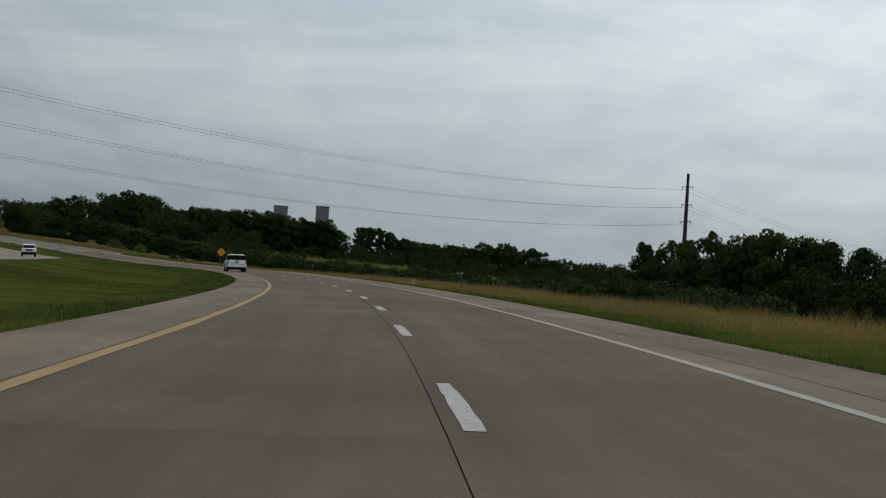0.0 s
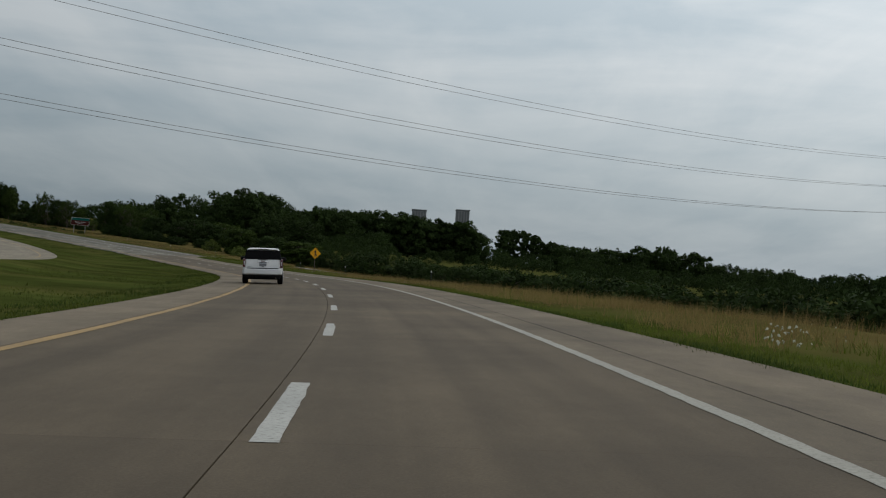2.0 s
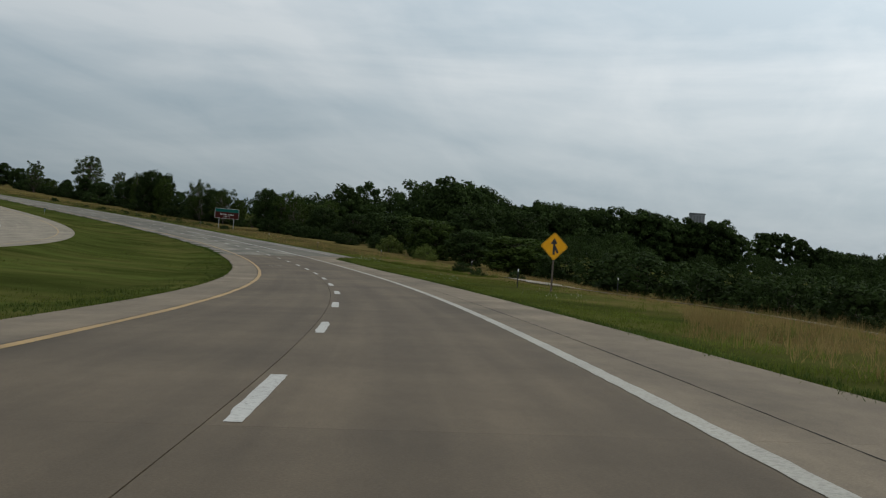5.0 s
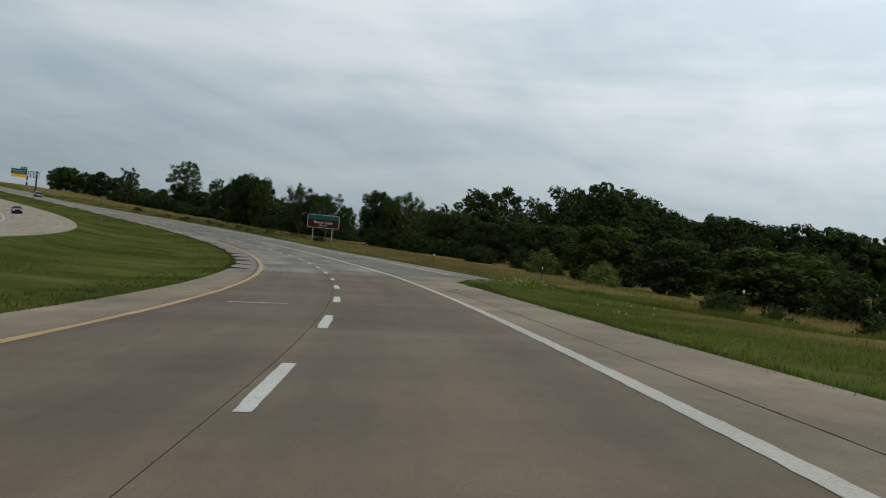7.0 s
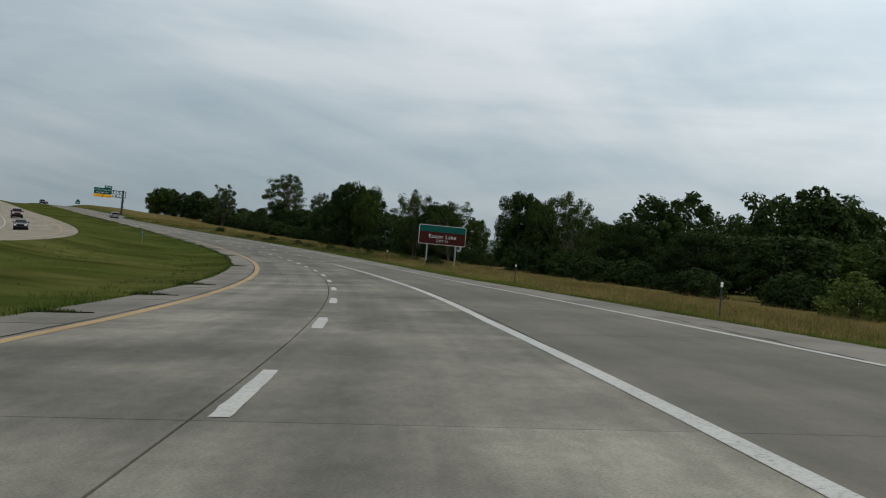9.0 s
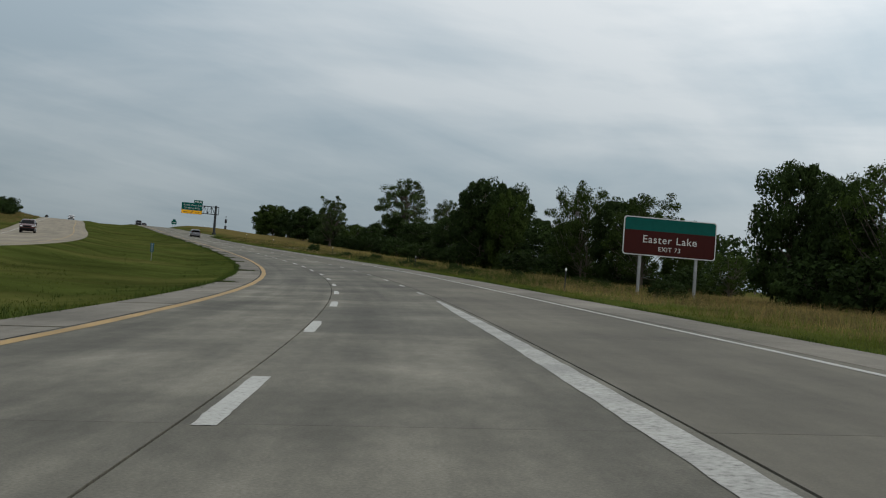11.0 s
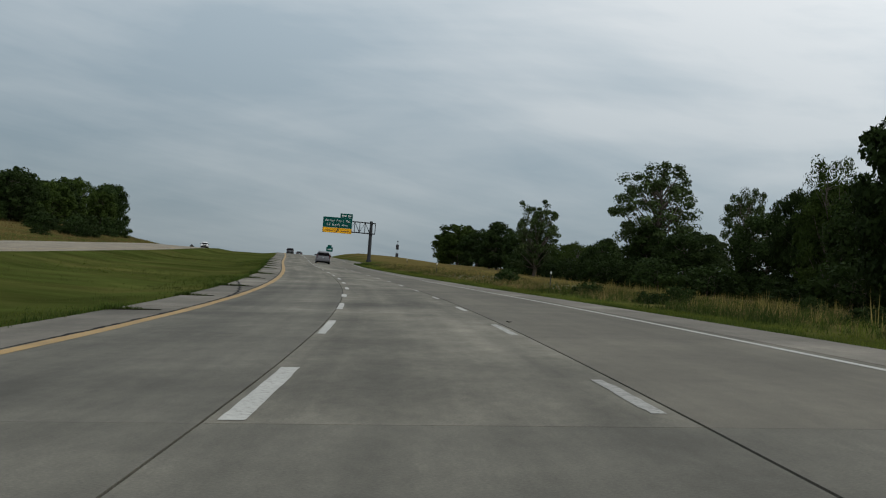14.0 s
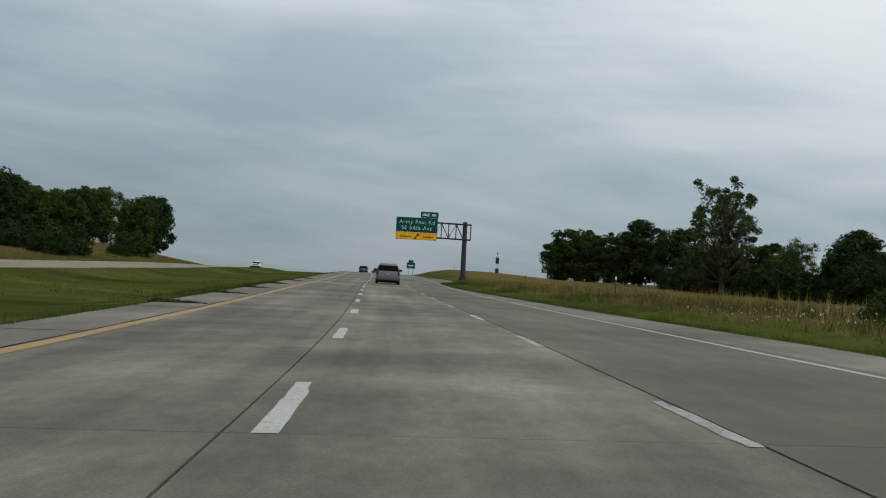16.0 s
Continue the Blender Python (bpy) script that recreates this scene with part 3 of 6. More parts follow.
paint(372, 433.6, lambda s: np.interp(s, [372, 384, 424, 433.6], [3.34, 3.24, 3.22, 3.38]) + 0.006 * np.sin(s * 1.9) + 0.006 * np.sin(s * 7.3), lambda s: np.interp(s, [372, 384, 410, 433.6], [3.57, 3.57, 3.55, 3.50]) + 0.006 * np.sin(s * 2.7) + 0.005 * np.sin(s * 8.1), FADED_PAINT, "gore_line", 0.5)
paint(322, 1400, lambda s: np.interp(s, [322, 380, 395, 412, 2000], [7.70, 6.92, 6.95, 7.15, 7.20]), lambda s: np.interp(s, [322, 380, 395, 412, 2000], [7.84, 7.04, 7.07, 7.27, 7.32]), WHITE_PAINT, "white_edge_line")
strip(278.11, 278.31, -2.45, -0.98, bank, 0.004, WHITE_PAINT, "cross_line", road, 0.1)
# thin cracks across the slabs, and one that wanders from the edge line over the inner shoulder
for s, u0, u1 in ((457.2, -0.54, 0.12), (383.1, -1.07, 0.38), (569.5, -0.30, 0.25), (594.1, -0.96, 0.04), (551.2, 4.07, 4.84), (291.3, 4.7, 5.9), (266.4, 4.7, 6.0), (323.6, 4.6, 6.8)):
    strip(s, s + 0.5, lambda q, s=s, u0=u0, u1=u1: u0 + (u1 - u0) * (q - s) / 0.5, lambda q, s=s, u0=u0, u1=u1: u0 + 0.05 + (u1 - u0) * (q - s) / 0.5 + 0.03 * np.sin(q * 31), bank, 0.003, TAR, "joint_crack", road, 0.05)
wander = lambda q: np.interp(q, [522, 536, 543, 550, 557, 561, 568.5], [-3.80, -3.79, -3.76, -3.92, -4.36, -4.65, -5.3]) + 0.03 * np.sin(q * 2.1) + 0.015 * np.sin(q * 7.3)
strip(522, 568.5, lambda q: wander(q) - 0.05 - 0.03 * np.sin(q * 3.7), lambda q: wander(q) + 0.05 + 0.03 * np.sin(q * 5.1), bank, 0.003, TAR, "joint_crack", road, 0.25)
# each dash was repainted over the old one, so starts and lengths vary
DASH_START = [0.15, 0.06, -0.00, -0.13, -0.14, -0.07, -0.34, -0.15, -0.60, -0.35, 0.13, -0.15, 0.08, -0.10, -0.10, -0.10, -0.10, -0.10, 0.18, -0.13, -0.20, -0.05, -0.25, -0.08, -0.07, -0.51, -0.10, -0.10, -0.10, -0.10, -0.10, -0.10, -0.07, -0.42, -0.28, 0.01, -0.17, -0.24, 0.09, -0.10, -0.11, 0.22, -0.12, -0.04, -0.07, -0.24, -0.57, 0.02, -0.32, -0.21]
DASH_LONG = [3.6, 3.9, 3.6, 3.4, 3.5, 4.0, 4.1, 4.3, 3.9, 4.3, 4.4, 5.0, 4.6, 4.0, 4.0, 4.0, 4.0, 4.0, 3.9, 4.4, 4.0, 4.6, 4.8, 4.1, 4.2, 3.4, 4.0, 4.0, 4.0, 4.0, 4.0, 4.2, 3.8, 3.9, 4.1, 4.1, 4.3, 3.9, 3.8, 4.3, 4.6, 4.9, 5.0, 5.2, 5.0, 3.6, 3.9, 3.6, 4.0, 3.9]
DASH_SIDE = {0: 0.13, 18: 0.15, 34: 0.02, 40: -0.02, 43: 0.04, 44: 0.0, 45: -0.03, 46: 0.15, 47: 0.17, 48: 0.20, 49: 0.16}
random.seed(4)
for k in range(-4, 84):
    w = random.uniform(0.16, 0.22)
    i = k % 50
    dash(k * LENGTH + DASH_START[i], DASH_LONG[i], DASH_SIDE.get(i, 0.09), w, WHITE_PAINT)
RIGHT_DASH = {37: (452.3, 2.7), 38: (463.4, 3.0), 43: (524.7, 4.1), 44: (536.8, 3.3)}
for k in range(36, 84):
    start, long = RIGHT_DASH.get(k, (440.5 + 12.02 * (k - 36), (3.1, 3.5, 3.8)[k % 3]))
    dash(start, long, float(np.interp(k, [36, 44, 48], [3.35, 3.42, 3.50])), 0.18 if k == 37 else 0.14, WHITE_PAINT if k % 3 == 2 else FADED_PAINT)

# ---- plants ----
def tube(points, radii, sides=6):
    """Vertices and faces of a tapered tube through the points."""
    pts = [Vector(p) for p in points]
    v, f = [], []
    for i, p in enumerate(pts):
        d = (pts[min(i + 1, len(pts) - 1)] - pts[max(i - 1, 0)]).normalized()
        a = d.orthogonal().normalized()
        b = d.cross(a)
        for k in range(sides):
            an = 2 * math.pi * k / sides
            v.append(tuple(p + (a * math.cos(an) + b * math.sin(an)) * radii[i]))
    for i in range(len(pts) - 1):
        for k in range(sides):
            f.append((i * sides + k, i * sides + (k + 1) % sides, (i + 1) * sides + (k + 1) % sides, (i + 1) * sides + k))
    f.append(tuple(range((len(pts) - 1) * sides, len(pts) * sides)))
    return v, f


def joined(pieces):
    v, f = [], []
    for pv, pf in pieces:
        o = len(v)
        v += pv
        f += [tuple(i + o for i in q) for q in pf]
    return v, f


def leaves(rng, centres, per, spread, size, droop=0.2, loose=False):
    """Leaf sprays round the given centres, turned outwards and up as leaves are."""
    c = np.repeat(centres, per, 0)
    n = len(c)
    off = rng.normal(size=(n, 3))
    if loose:
        off *= 0.62 * np.minimum(1, 1.75 / np.linalg.norm(off, axis=1, keepdims=True))
    else:
        off *= (rng.random((n, 1)) ** 0.3) / np.linalg.norm(off, axis=1, keepdims=True)
    c = c + off * np.repeat(spread, per)[:, None] * (1, 1, 0.8)
    sz = size * rng.uniform(0.6, 1.35, (n, 1))
    face = off / np.linalg.norm(off, axis=1, keepdims=True) + rng.normal(size=(n, 3)) * 0.55
    face[:, 2] += 0.45
    face /= np.linalg.norm(face, axis=1, keepdims=True)
    a = np.cross(face, rng.normal(size=(n, 3)))
    a[:, 2] -= droop
    a /= np.linalg.norm(a, axis=1, keepdims=True)
    b = np.cross(face, a)
    v = np.stack([c - a * sz - b * sz * 0.5, c + a * sz * 0.25 + b * sz * 0.75, c + a * sz - b * sz * 0.35], 1).reshape(-1, 3)
    return v, np.arange(3 * n).reshape(-1, 3)


def mesh_of(name, v, f, mat, smooth=False):
    me = bpy.data.meshes.new(name)
    if isinstance(f, np.ndarray):
        v = np.asarray(v, np.float32)
        me.vertices.add(len(v))
        me.vertices.foreach_set("co", v.ravel())
        me.loops.add(f.size)
        me.loops.foreach_set("vertex_index", f.ravel().astype(np.int32))
        me.polygons.add(len(f))
        me.polygons.foreach_set("loop_start", np.arange(0, f.size, 3, dtype=np.int32))
        me.update(calc_edges=True)
    else:
        me.from_pydata([tuple(p) for p in v], [], [tuple(q) for q in f])
    if smooth:
        me.polygons.foreach_set("use_smooth", np.ones(len(me.polygons), dtype=bool))
    me.materials.append(mat)
    me.validate()
    me.update()
    return me


def dome(rng, n, low, full=2.6):
    """Unit directions spread over a full-shouldered dome; low: the height at which it ends below its middle."""
    k = np.arange(n) + 0.5
    cz = 1 - (1 - low) * k / n
    a = k * 2.39996 + rng.random() * 6.283
    r = np.sqrt(np.maximum(0, 1 - cz**2))
    d = np.stack([np.cos(a) * r, np.sin(a) * r, cz], -1) + rng.normal(size=(n, 3)) * 0.07
    return d / ((np.hypot(d[:, 0], d[:, 1]) ** full + np.abs(d[:, 2]) ** full) ** (1 / full))[:, None]


def skeleton_of(rng, height, width, style):
    """Trunk, limbs and the centres of the leaf clumps of a tree."""
    wood, centres, spreads = [], [], []
    stems = {"round": 1, "tall": 1, "airy": 2, "bush": 4, "column": 1}[style]
    r0 = height * (0.022 if stems == 1 else 0.014)
    axes = []
    for st in range(stems):
        lean = rng.normal(size=2) * (0.025 if stems == 1 else 0.06 if style == "airy" else 0.12) * height
        foot = rng.normal(size=2) * (0.0 if stems == 1 else 0.05 * width)
        axis = []
        for i in range(7):
            w = i / 6
            wig = rng.normal(size=2) * 0.010 * height * (i > 0)
            axis.append((foot[0] + lean[0] * w + wig[0], foot[1] + lean[1] * w + wig[1], height * (0.80 if style != "bush" else 0.6) * w - (0.15 if i == 0 else 0)))
        wood.append(tube(axis, [r0 * (1.25 if i == 0 else 1 - 0.13 * i) for i in range(7)], 7))
        axes.append(axis)

    def on_axis(axis, z):
        return np.array([np.interp(z, [p[2] for p in axis], [p[k] for p in axis]) for k in range(3)])

    def limb(axis, z, tip):
        base = on_axis(axis, z)
        mid = (base + tip) / 2 + rng.normal(size=3) * 0.03 * width - np.array([0, 0, 0.02 * width])
        wood.append(tube([tuple(base), tuple(mid), tuple(tip)], [r0 * 0.40, r0 * 0.24, r0 * 0.06], 4))
        return base

    # lobes: how many, how low they reach, foot of the crown, their size, the crown's middle, how deep the outline is cut
    n, low, foot, lobe, middle, cut = {"round": (36, -0.92, 0.02, 0.145, 0.50, 0.80), "bush": (20, -0.35, 0.0, 0.17, 0.22, 0.80), "column": (30, -0.97, 0.02, 0.17, 0.48, 0.80),
                                       "tall": (74, -0.92, 0.08, 0.085, 0.55, 0.60), "airy": (56, -0.92, 0.05, 0.090, 0.52, 0.55)}[style]
    steep = 1.25 if style in ("tall", "airy") else 0.45
    mid_z = height * middle
    top = height - mid_z - lobe * width * 0.62
    down = mid_z - height * foot
    for d in dome(rng, n, low, {"column": 2.0, "tall": 2.2, "airy": 2.1}.get(style, 2.5)):
        swell = rng.uniform(cut, 1.06)
        at = np.array([d[0] * width * (0.5 - lobe * 0.75), d[1] * width * (0.5 - lobe * 0.75), d[2] * (top if d[2] > 0 else down)]) * swell
        if style == "column":
            at[:2] *= 1.0 - 0.5 * max(0.0, d[2])
        at[2] = max(at[2] + mid_z, 0.05 * height)
        axis = axes[rng.integers(stems)]
        limb(axis, min(max(0.12 * height, at[2] - steep * math.hypot(at[0], at[1])), 0.76 * height), at)
        centres.append(at)
        spreads.append(width * lobe * rng.uniform(0.72, 1.2))
        # a small shoot breaks the outline
        if rng.random() < 0.55:
            centres.append(at * (1.10, 1.10, 1.0) + (0, 0, 0.055 * height * max(0, d[2])) + rng.normal(size=3) * 0.03 * width)
            spreads.append(width * lobe * rng.uniform(0.30, 0.5) * (1.6 if steep > 1 else 1))
    for k in range(n // 4):
        d = rng.normal(size=3)
        d *= rng.random() ** 0.4 / np.linalg.norm(d)
        inner = 0.20 if steep > 1 else 0.26
        centres.append(np.array([d[0] * width * inner, d[1] * width * inner, mid_z + d[2] * (0.5 * top if d[2] > 0 else 0.7 * down)]))
        spreads.append(width * lobe * (1.25 if style != "airy" else 0.8))
    return wood, np.array(centres), np.array(spreads)


def make_tree(seed, height, width, style, leaf, per, size, name, label, category):
    rng = np.random.default_rng(seed)
    wood, centres, spreads = skeleton_of(rng, height, width, style)
    v, f = leaves(rng, centres, per, spreads, size, loose=style in ("tall", "airy"))
    v[:, 2] = np.maximum(v[:, 2], 0.02)
    tree = new(name)
    tv, tf = joined(wood)
    t = new("trunk" if style != "bush" else "stems", mesh_of("trunk", tv, tf, BARK, True))
    c = new("crown", mesh_of("crown", v, f, leaf))
    t.parent = c.parent = tree
    return tagged(tree, label, category)


STYLES = {
    "round": (("tree", "dense dark green broadleaf tree in the wood edge", LEAF_DARK, 145, 0.26), 10.0, 9.0),
    "fine": (("tree", "dense dark green broadleaf tree beside the tall grass", LEAF_DARK, 310, 0.17), 10.0, 9.0),
    "tall": (("tree", "tall cottonwood tree with loose grey-green crown", LEAF_PALE, 105, 0.15), 14.0, 8.5),
    "airy": (("tree", "thin airy tree with gaps in its crown", LEAF_MID, 105, 0.105), 10.0, 7.5),
    "column": (("tree", "dark narrow tree leafy to the ground", LEAF_DARK, 190, 0.17), 9.0, 5.5),
    "shrub": (("bush", "pale yellow-green shrub at the wood edge", LEAF_BRIGHT, 150, 0.10), 3.0, 4.2),
    "bush": (("bush", "low green bush at the wood edge", LEAF_DARK, 95, 0.135), 3.0, 4.2),
}
PROTOS = {}
for n, (style, ((name_, label_, leaf_, per_, size_), h_, w_)) in enumerate(STYLES.items()):
    PROTOS[style] = []
    for k in range(3):
        mat_ = leaf_ if k != 1 or style in ("tall", "shrub", "bush") else LEAF_MID
        PROTOS[style].append(make_tree(100 + 10 * n + k, h_, w_, {"fine": "round", "shrub": "bush"}.get(style, style), mat_, per_, size_, name_, label_, name_))
USED = set()
rng_t = random.Random(11)


def plant(style, s, u, top=None, width=None, k=None):
    """A tree whose top stands `top` metres over the lane line there (or a free height)."""
    ob = PROTOS[style][rng_t.randrange(3) if k is None else k]
    (_, h0, w0) = STYLES[style]
    g = float(ground_h(s, u))
    h = (top - g + 0.3) if top is not None else h0 * rng_t.uniform(0.8, 1.2)
    w = width if width else w0 * h / h0 * rng_t.uniform(0.9, 1.15)
    x, y, z = xyz(s, u, g - 0.25)
    m = pose(x, y, z, 0, 0, rng_t.uniform(0, 360))
    if ob.name in USED:
        ob = copy_thing(ob, m)
    else:
        USED.add(ob.name)
        ob.matrix_basis = m
    ob.scale = (w / w0, w / w0, h / h0)
    tagged(ob, group="roadside trees" if style not in ("bush", "shrub") else "roadside bushes")
    return ob


# style, metres along, metres to the right, top over the lane line, width
TREES_A = [
    ("round", 834, 42, 11.5, 13), ("round", 862, 44, 10.4, 12), ("round", 807, 43, 9.5, 10), ("column", 783, 42, 9.4, 9), ("column", 767, 41, 10.8, 9), ("round", 755, 44, 9.4, 9),
    ("round", 748, 46, 6.9, 9), ("tall", 711, 38, 12.9, 8.8), ("bush", 728, 40, 5.0, 8), ("round", 720, 46, 6.5, 9), ("airy", 699, 42, 6.6, 6), ("column", 690, 45, 7.2, 7),
    ("round", 682, 42, 6.2, 7), ("bush", 694, 40, 3.6, 6), ("bush", 674, 40, 4.0, 7), ("tall", 666, 45.4, 17.8, 12.4), ("fine", 657, 48, 8.4, 10), ("fine", 648, 44, 7.8, 9),
    ("tall", 635, 46.1, 12.9, 6), ("bush", 640, 38, 4.2, 7), ("fine", 625, 45, 9.8, 9), ("fine", 615, 44.1, 11.9, 6.5), ("airy", 601, 41, 13.5, 7), ("fine", 604, 43, 11.8, 9),
]
TREES_B = [
    ("fine", 590, 40, 10.8, 10), ("fine", 573, 34, 14.4, 9.8), ("fine", 570, 37, 13.6, 8.5), ("fine", 566, 35.5, 12.1, 6.5), ("column", 558, 38, 8.5, 7), ("column", 548, 38, 7.9, 7),
    ("bush", 580, 33, 4.0, 7), ("airy", 535, 34.5, 12.4, 7.6), ("airy", 530, 34, 11.1, 7), ("fine", 524, 36, 10.2, 8), ("airy", 515, 35, 10.9, 8.5), ("fine", 514, 39, 7.9, 5),
    ("airy", 500, 38, 4.7, 5), ("bush", 505, 36, 2.9, 5), ("fine", 480, 34, 11.5, 6.6), ("fine", 476, 35.5, 10.1, 5), ("airy", 470, 36, 11.6, 8), ("airy", 466, 37, 10.1, 6.5),
    ("column", 472, 35, 7.8, 5), ("bush", 474, 33, 4.2, 6), ("bush", 468, 34, 4.0, 7), ("bush", 463, 35.5, 3.8, 7), ("fine", 456, 40, 7.9, 8), ("fine", 447, 44, 7.0, 9),
]
TREES_C = [
    ("bush", 452, 34, 3.0, 6), ("round", 487, 50, 8.3, 10), ("airy", 515, 66, 10.3, 8), ("round", 438, 50, 7.0, 10), ("round", 470, 60, 7.9, 12), ("round", 450, 60, 7.4, 12),
    ("bush", 416, 39, 2.8, 6), ("shrub", 398, 35, 2.9, 5.5), ("shrub", 374, 33.5, 2.2, 4.8), ("bush", 393, 39, 2.8, 5), ("bush", 428, 36, 2.6, 6), ("round", 408, 46, 6.5, 10),
    ("round", 396, 42, 6.6, 9), ("round", 384, 38, 6.4, 10), ("round", 372, 41, 5.4, 9), ("round", 360, 44, 4.6, 9), ("round", 349, 40, 4.5, 12), ("round", 425, 62, 10.4, 12),
    ("round", 416, 70, 10.6, 11), ("round", 440, 74, 10.7, 12), ("bush", 338, 42, 3.0, 8), ("bush", 326, 44, 3.0, 9), ("bush", 313, 43, 3.8, 12), ("bush", 300, 46, 2.6, 10),
]
TREES_D = [
    ("bush", 288, 47, 2.2, 9), ("bush", 275, 48, 2.4, 10), ("bush", 262, 47, 2.2, 9), ("bush", 250, 46, 2.2, 10), ("bush", 238, 47, 2.0, 10), ("bush", 226, 45, 2.2, 11),
    ("bush", 214, 46, 2.3, 10), ("bush", 203, 44, 1.8, 10), ("bush", 192, 45, 1.5, 10), ("bush", 180, 45, 0.9, 9), ("bush", 168, 47, 0.9, 10), ("bush", 156, 46, 2.0, 11),
    ("bush", 143, 46, 2.2, 10), ("bush", 130, 45, 2.2, 10), ("bush", 117, 44, 1.6, 10), ("bush", 105, 46, 1.4, 10), ("bush", 739, 41, 3.6, 8), ("bush", 719, 41, 3.8, 8),
    ("bush", 706, 41, 3.4, 7), ("bush", 686, 41, 3.6, 7), ("bush", 659, 41, 3.8, 8), ("bush", 622, 38, 3.6, 8), ("bush", 552, 33, 3.4, 7), ("bush", 533, 32, 3.2, 7),
]
TREES_E = [
    ("bush", 313, 21.5, 0.9, 2.6), ("bush", 304, 21, 0.6, 2.4), ("bush", 300, 24, 0.7, 2.6), ("bush", 457, 17.5, 1.5, 2.4), ("bush", 560, 15.5, 1.3, 1.8), ("bush", 605, 14.5, 1.5, 2.2),
    ("bush", 612, 16, 1.6, 2.6), ("column", 217, 92, 11.4, 8.4), ("round", 210, 95, 11.5, 10.8), ("round", 199, 95, 12.3, 12), ("round", 188, 95, 12.7, 12), ("round", 180, 94, 12.8, 12),
    ("round", 173, 95, 12.0, 10.8), ("column", 168, 95, 10.8, 9.6), ("column", 160, 95, 9.8, 10.8), ("column", 152, 95, 9.2, 10.8), ("round", 148, 92, 6.0, 10.8), ("round", 187, 90, 9.1, 10.8),
    ("round", 174, 90, 7.8, 10.8), ("round", 163, 88, 6.0, 9.6), ("round", 154, 88, 4.4, 9.6), ("round", 198, 90, 7.4, 10.8), ("round", 147, 86, 3.4, 9.6), ("round", 208, 88, 6.9, 10.8),
]
TREES_F = [("column", 663, 43.5, 8.8, 7.5), ("column", 669, 44.5, 7.6, 6), ("column", 712.5, 39.0, 6.6, 5)]

# the belt along the right side, from the hill back to the merge and the first valley
for style, s, u, top, width in TREES_A + TREES_B + TREES_C + TREES_D + TREES_E + TREES_F:
    plant(style, s, u, top, width)
# a second, looser row of thicket behind the valley's bushes
for k in range(24):
    s = 150 + 8.5 * k + rng_t.uniform(-4, 4)
    plant("bush", s, 60 + rng_t.uniform(-5, 14), rng_t.uniform(1.6, 3.2), rng_t.uniform(8, 12))
# low bushes standing in the weeds of the upper verge
for k in range(13):
    s = 482 + 7.5 * k + rng_t.uniform(-3, 3)
    plant("bush", s, 13.0 + rng_t.random() ** 1.5 * 9, float(ground_h(s, 15)) + rng_t.uniform(0.4, 0.9), rng_t.uniform(1.2, 2.2))
# undergrowth closes the foot of the belt
for k in range(44):
    s = 444 + 7.2 * k + rng_t.uniform(-2, 2)
    if 483 < s < 513:
        continue
    u = float(np.interp(s, [440, 500, 580, 640, 760], [38, 38.5, 38, 45, 46])) + rng_t.uniform(-1.5, 3)
    plant("bush", s, u, float(ground_h(s, u)) + rng_t.uniform(1.6, 3.0), rng_t.uniform(6, 9))


def unplant():
    for style in PROTOS:
        for ob in PROTOS[style]:
            if ob.name not in USED:
                for o in (*ob.children, ob):
                    bpy.data.objects.remove(o)


# ---- distant woods: many small crowns in one mesh ----
def woods(name, label, spots, leaf, seed, size=0.9, per=26):
    """spots: rows of x, y, z, height, width."""
    rng = np.random.default_rng(seed)
    vs, fs, o = [], [], 0
    for x, y, z, h, w in spots:
        n = 30
        w = min(w, 1.15 * h)
        d = dome(rng, n, -0.75) * rng.uniform(0.8, 1.08, (n, 1))
        c = np.array([x, y, z + 0.47 * h]) + d * (w * 0.39, w * 0.39, 0.45 * h)
        v, f = leaves(rng, c, per, w * 0.13 * rng.uniform(0.7, 1.25, n), size * h / 14)
        v[:, 2] = np.maximum(v[:, 2], z - 1)
        vs.append(v)
        fs.append(f + o)
        o += len(v)
    ob = new(name, mesh_of(name, np.concatenate(vs), np.concatenate(fs), leaf))
    return tagged(ob, label, "woods", kind="stuff")

# ---- vehicles ----
def paint_material(name, color, rough=0.25, metal=0.0):
    m = material(name, [tuple(c * 0.97 for c in color), color], scale=6.0, rough=rough, metal=metal, big=(0.9, 0.95, 1.03), spec=0.5)
    m.node_tree.nodes["Principled BSDF"].inputs["Coat Weight"].default_value = 0.5
    return m


CAR_WHITE = paint_material("white_car_paint", (0.63, 0.63, 0.63))
CAR_SILVER = paint_material("silver_car_paint", (0.115, 0.110, 0.122), 0.35, 0.4)
CAR_BLACK = paint_material("black_car_paint", (0.012, 0.012, 0.014))
CAR_RED = paint_material("dark_red_car_paint", (0.06, 0.012, 0.012))
CAR_GLASS = material("tinted_car_glass", [(0.0012, 0.0012, 0.0016), (0.0022, 0.0022, 0.0028)], scale=2.0, rough=0.06, spec=0.06)
RUBBER = material("tyre_rubber", [(0.003, 0.003, 0.003), (0.006, 0.006, 0.0058)], scale=18.0, rough=0.9, bump=0.3, spec=0.12)
TRIM = material("black_plastic_trim", [(0.002, 0.002, 0.0022), (0.0045, 0.0045, 0.005)], scale=30.0, rough=0.65, spec=0.15)
CHROME = material("brushed_chrome", [(0.72, 0.72, 0.72), (0.85, 0.85, 0.86)], scale=20.0, rough=0.22, metal=1.0)
ALLOY = material("bright_alloy", [(0.50, 0.50, 0.51), (0.62, 0.62, 0.63)], scale=20.0, rough=0.35, metal=0.35)
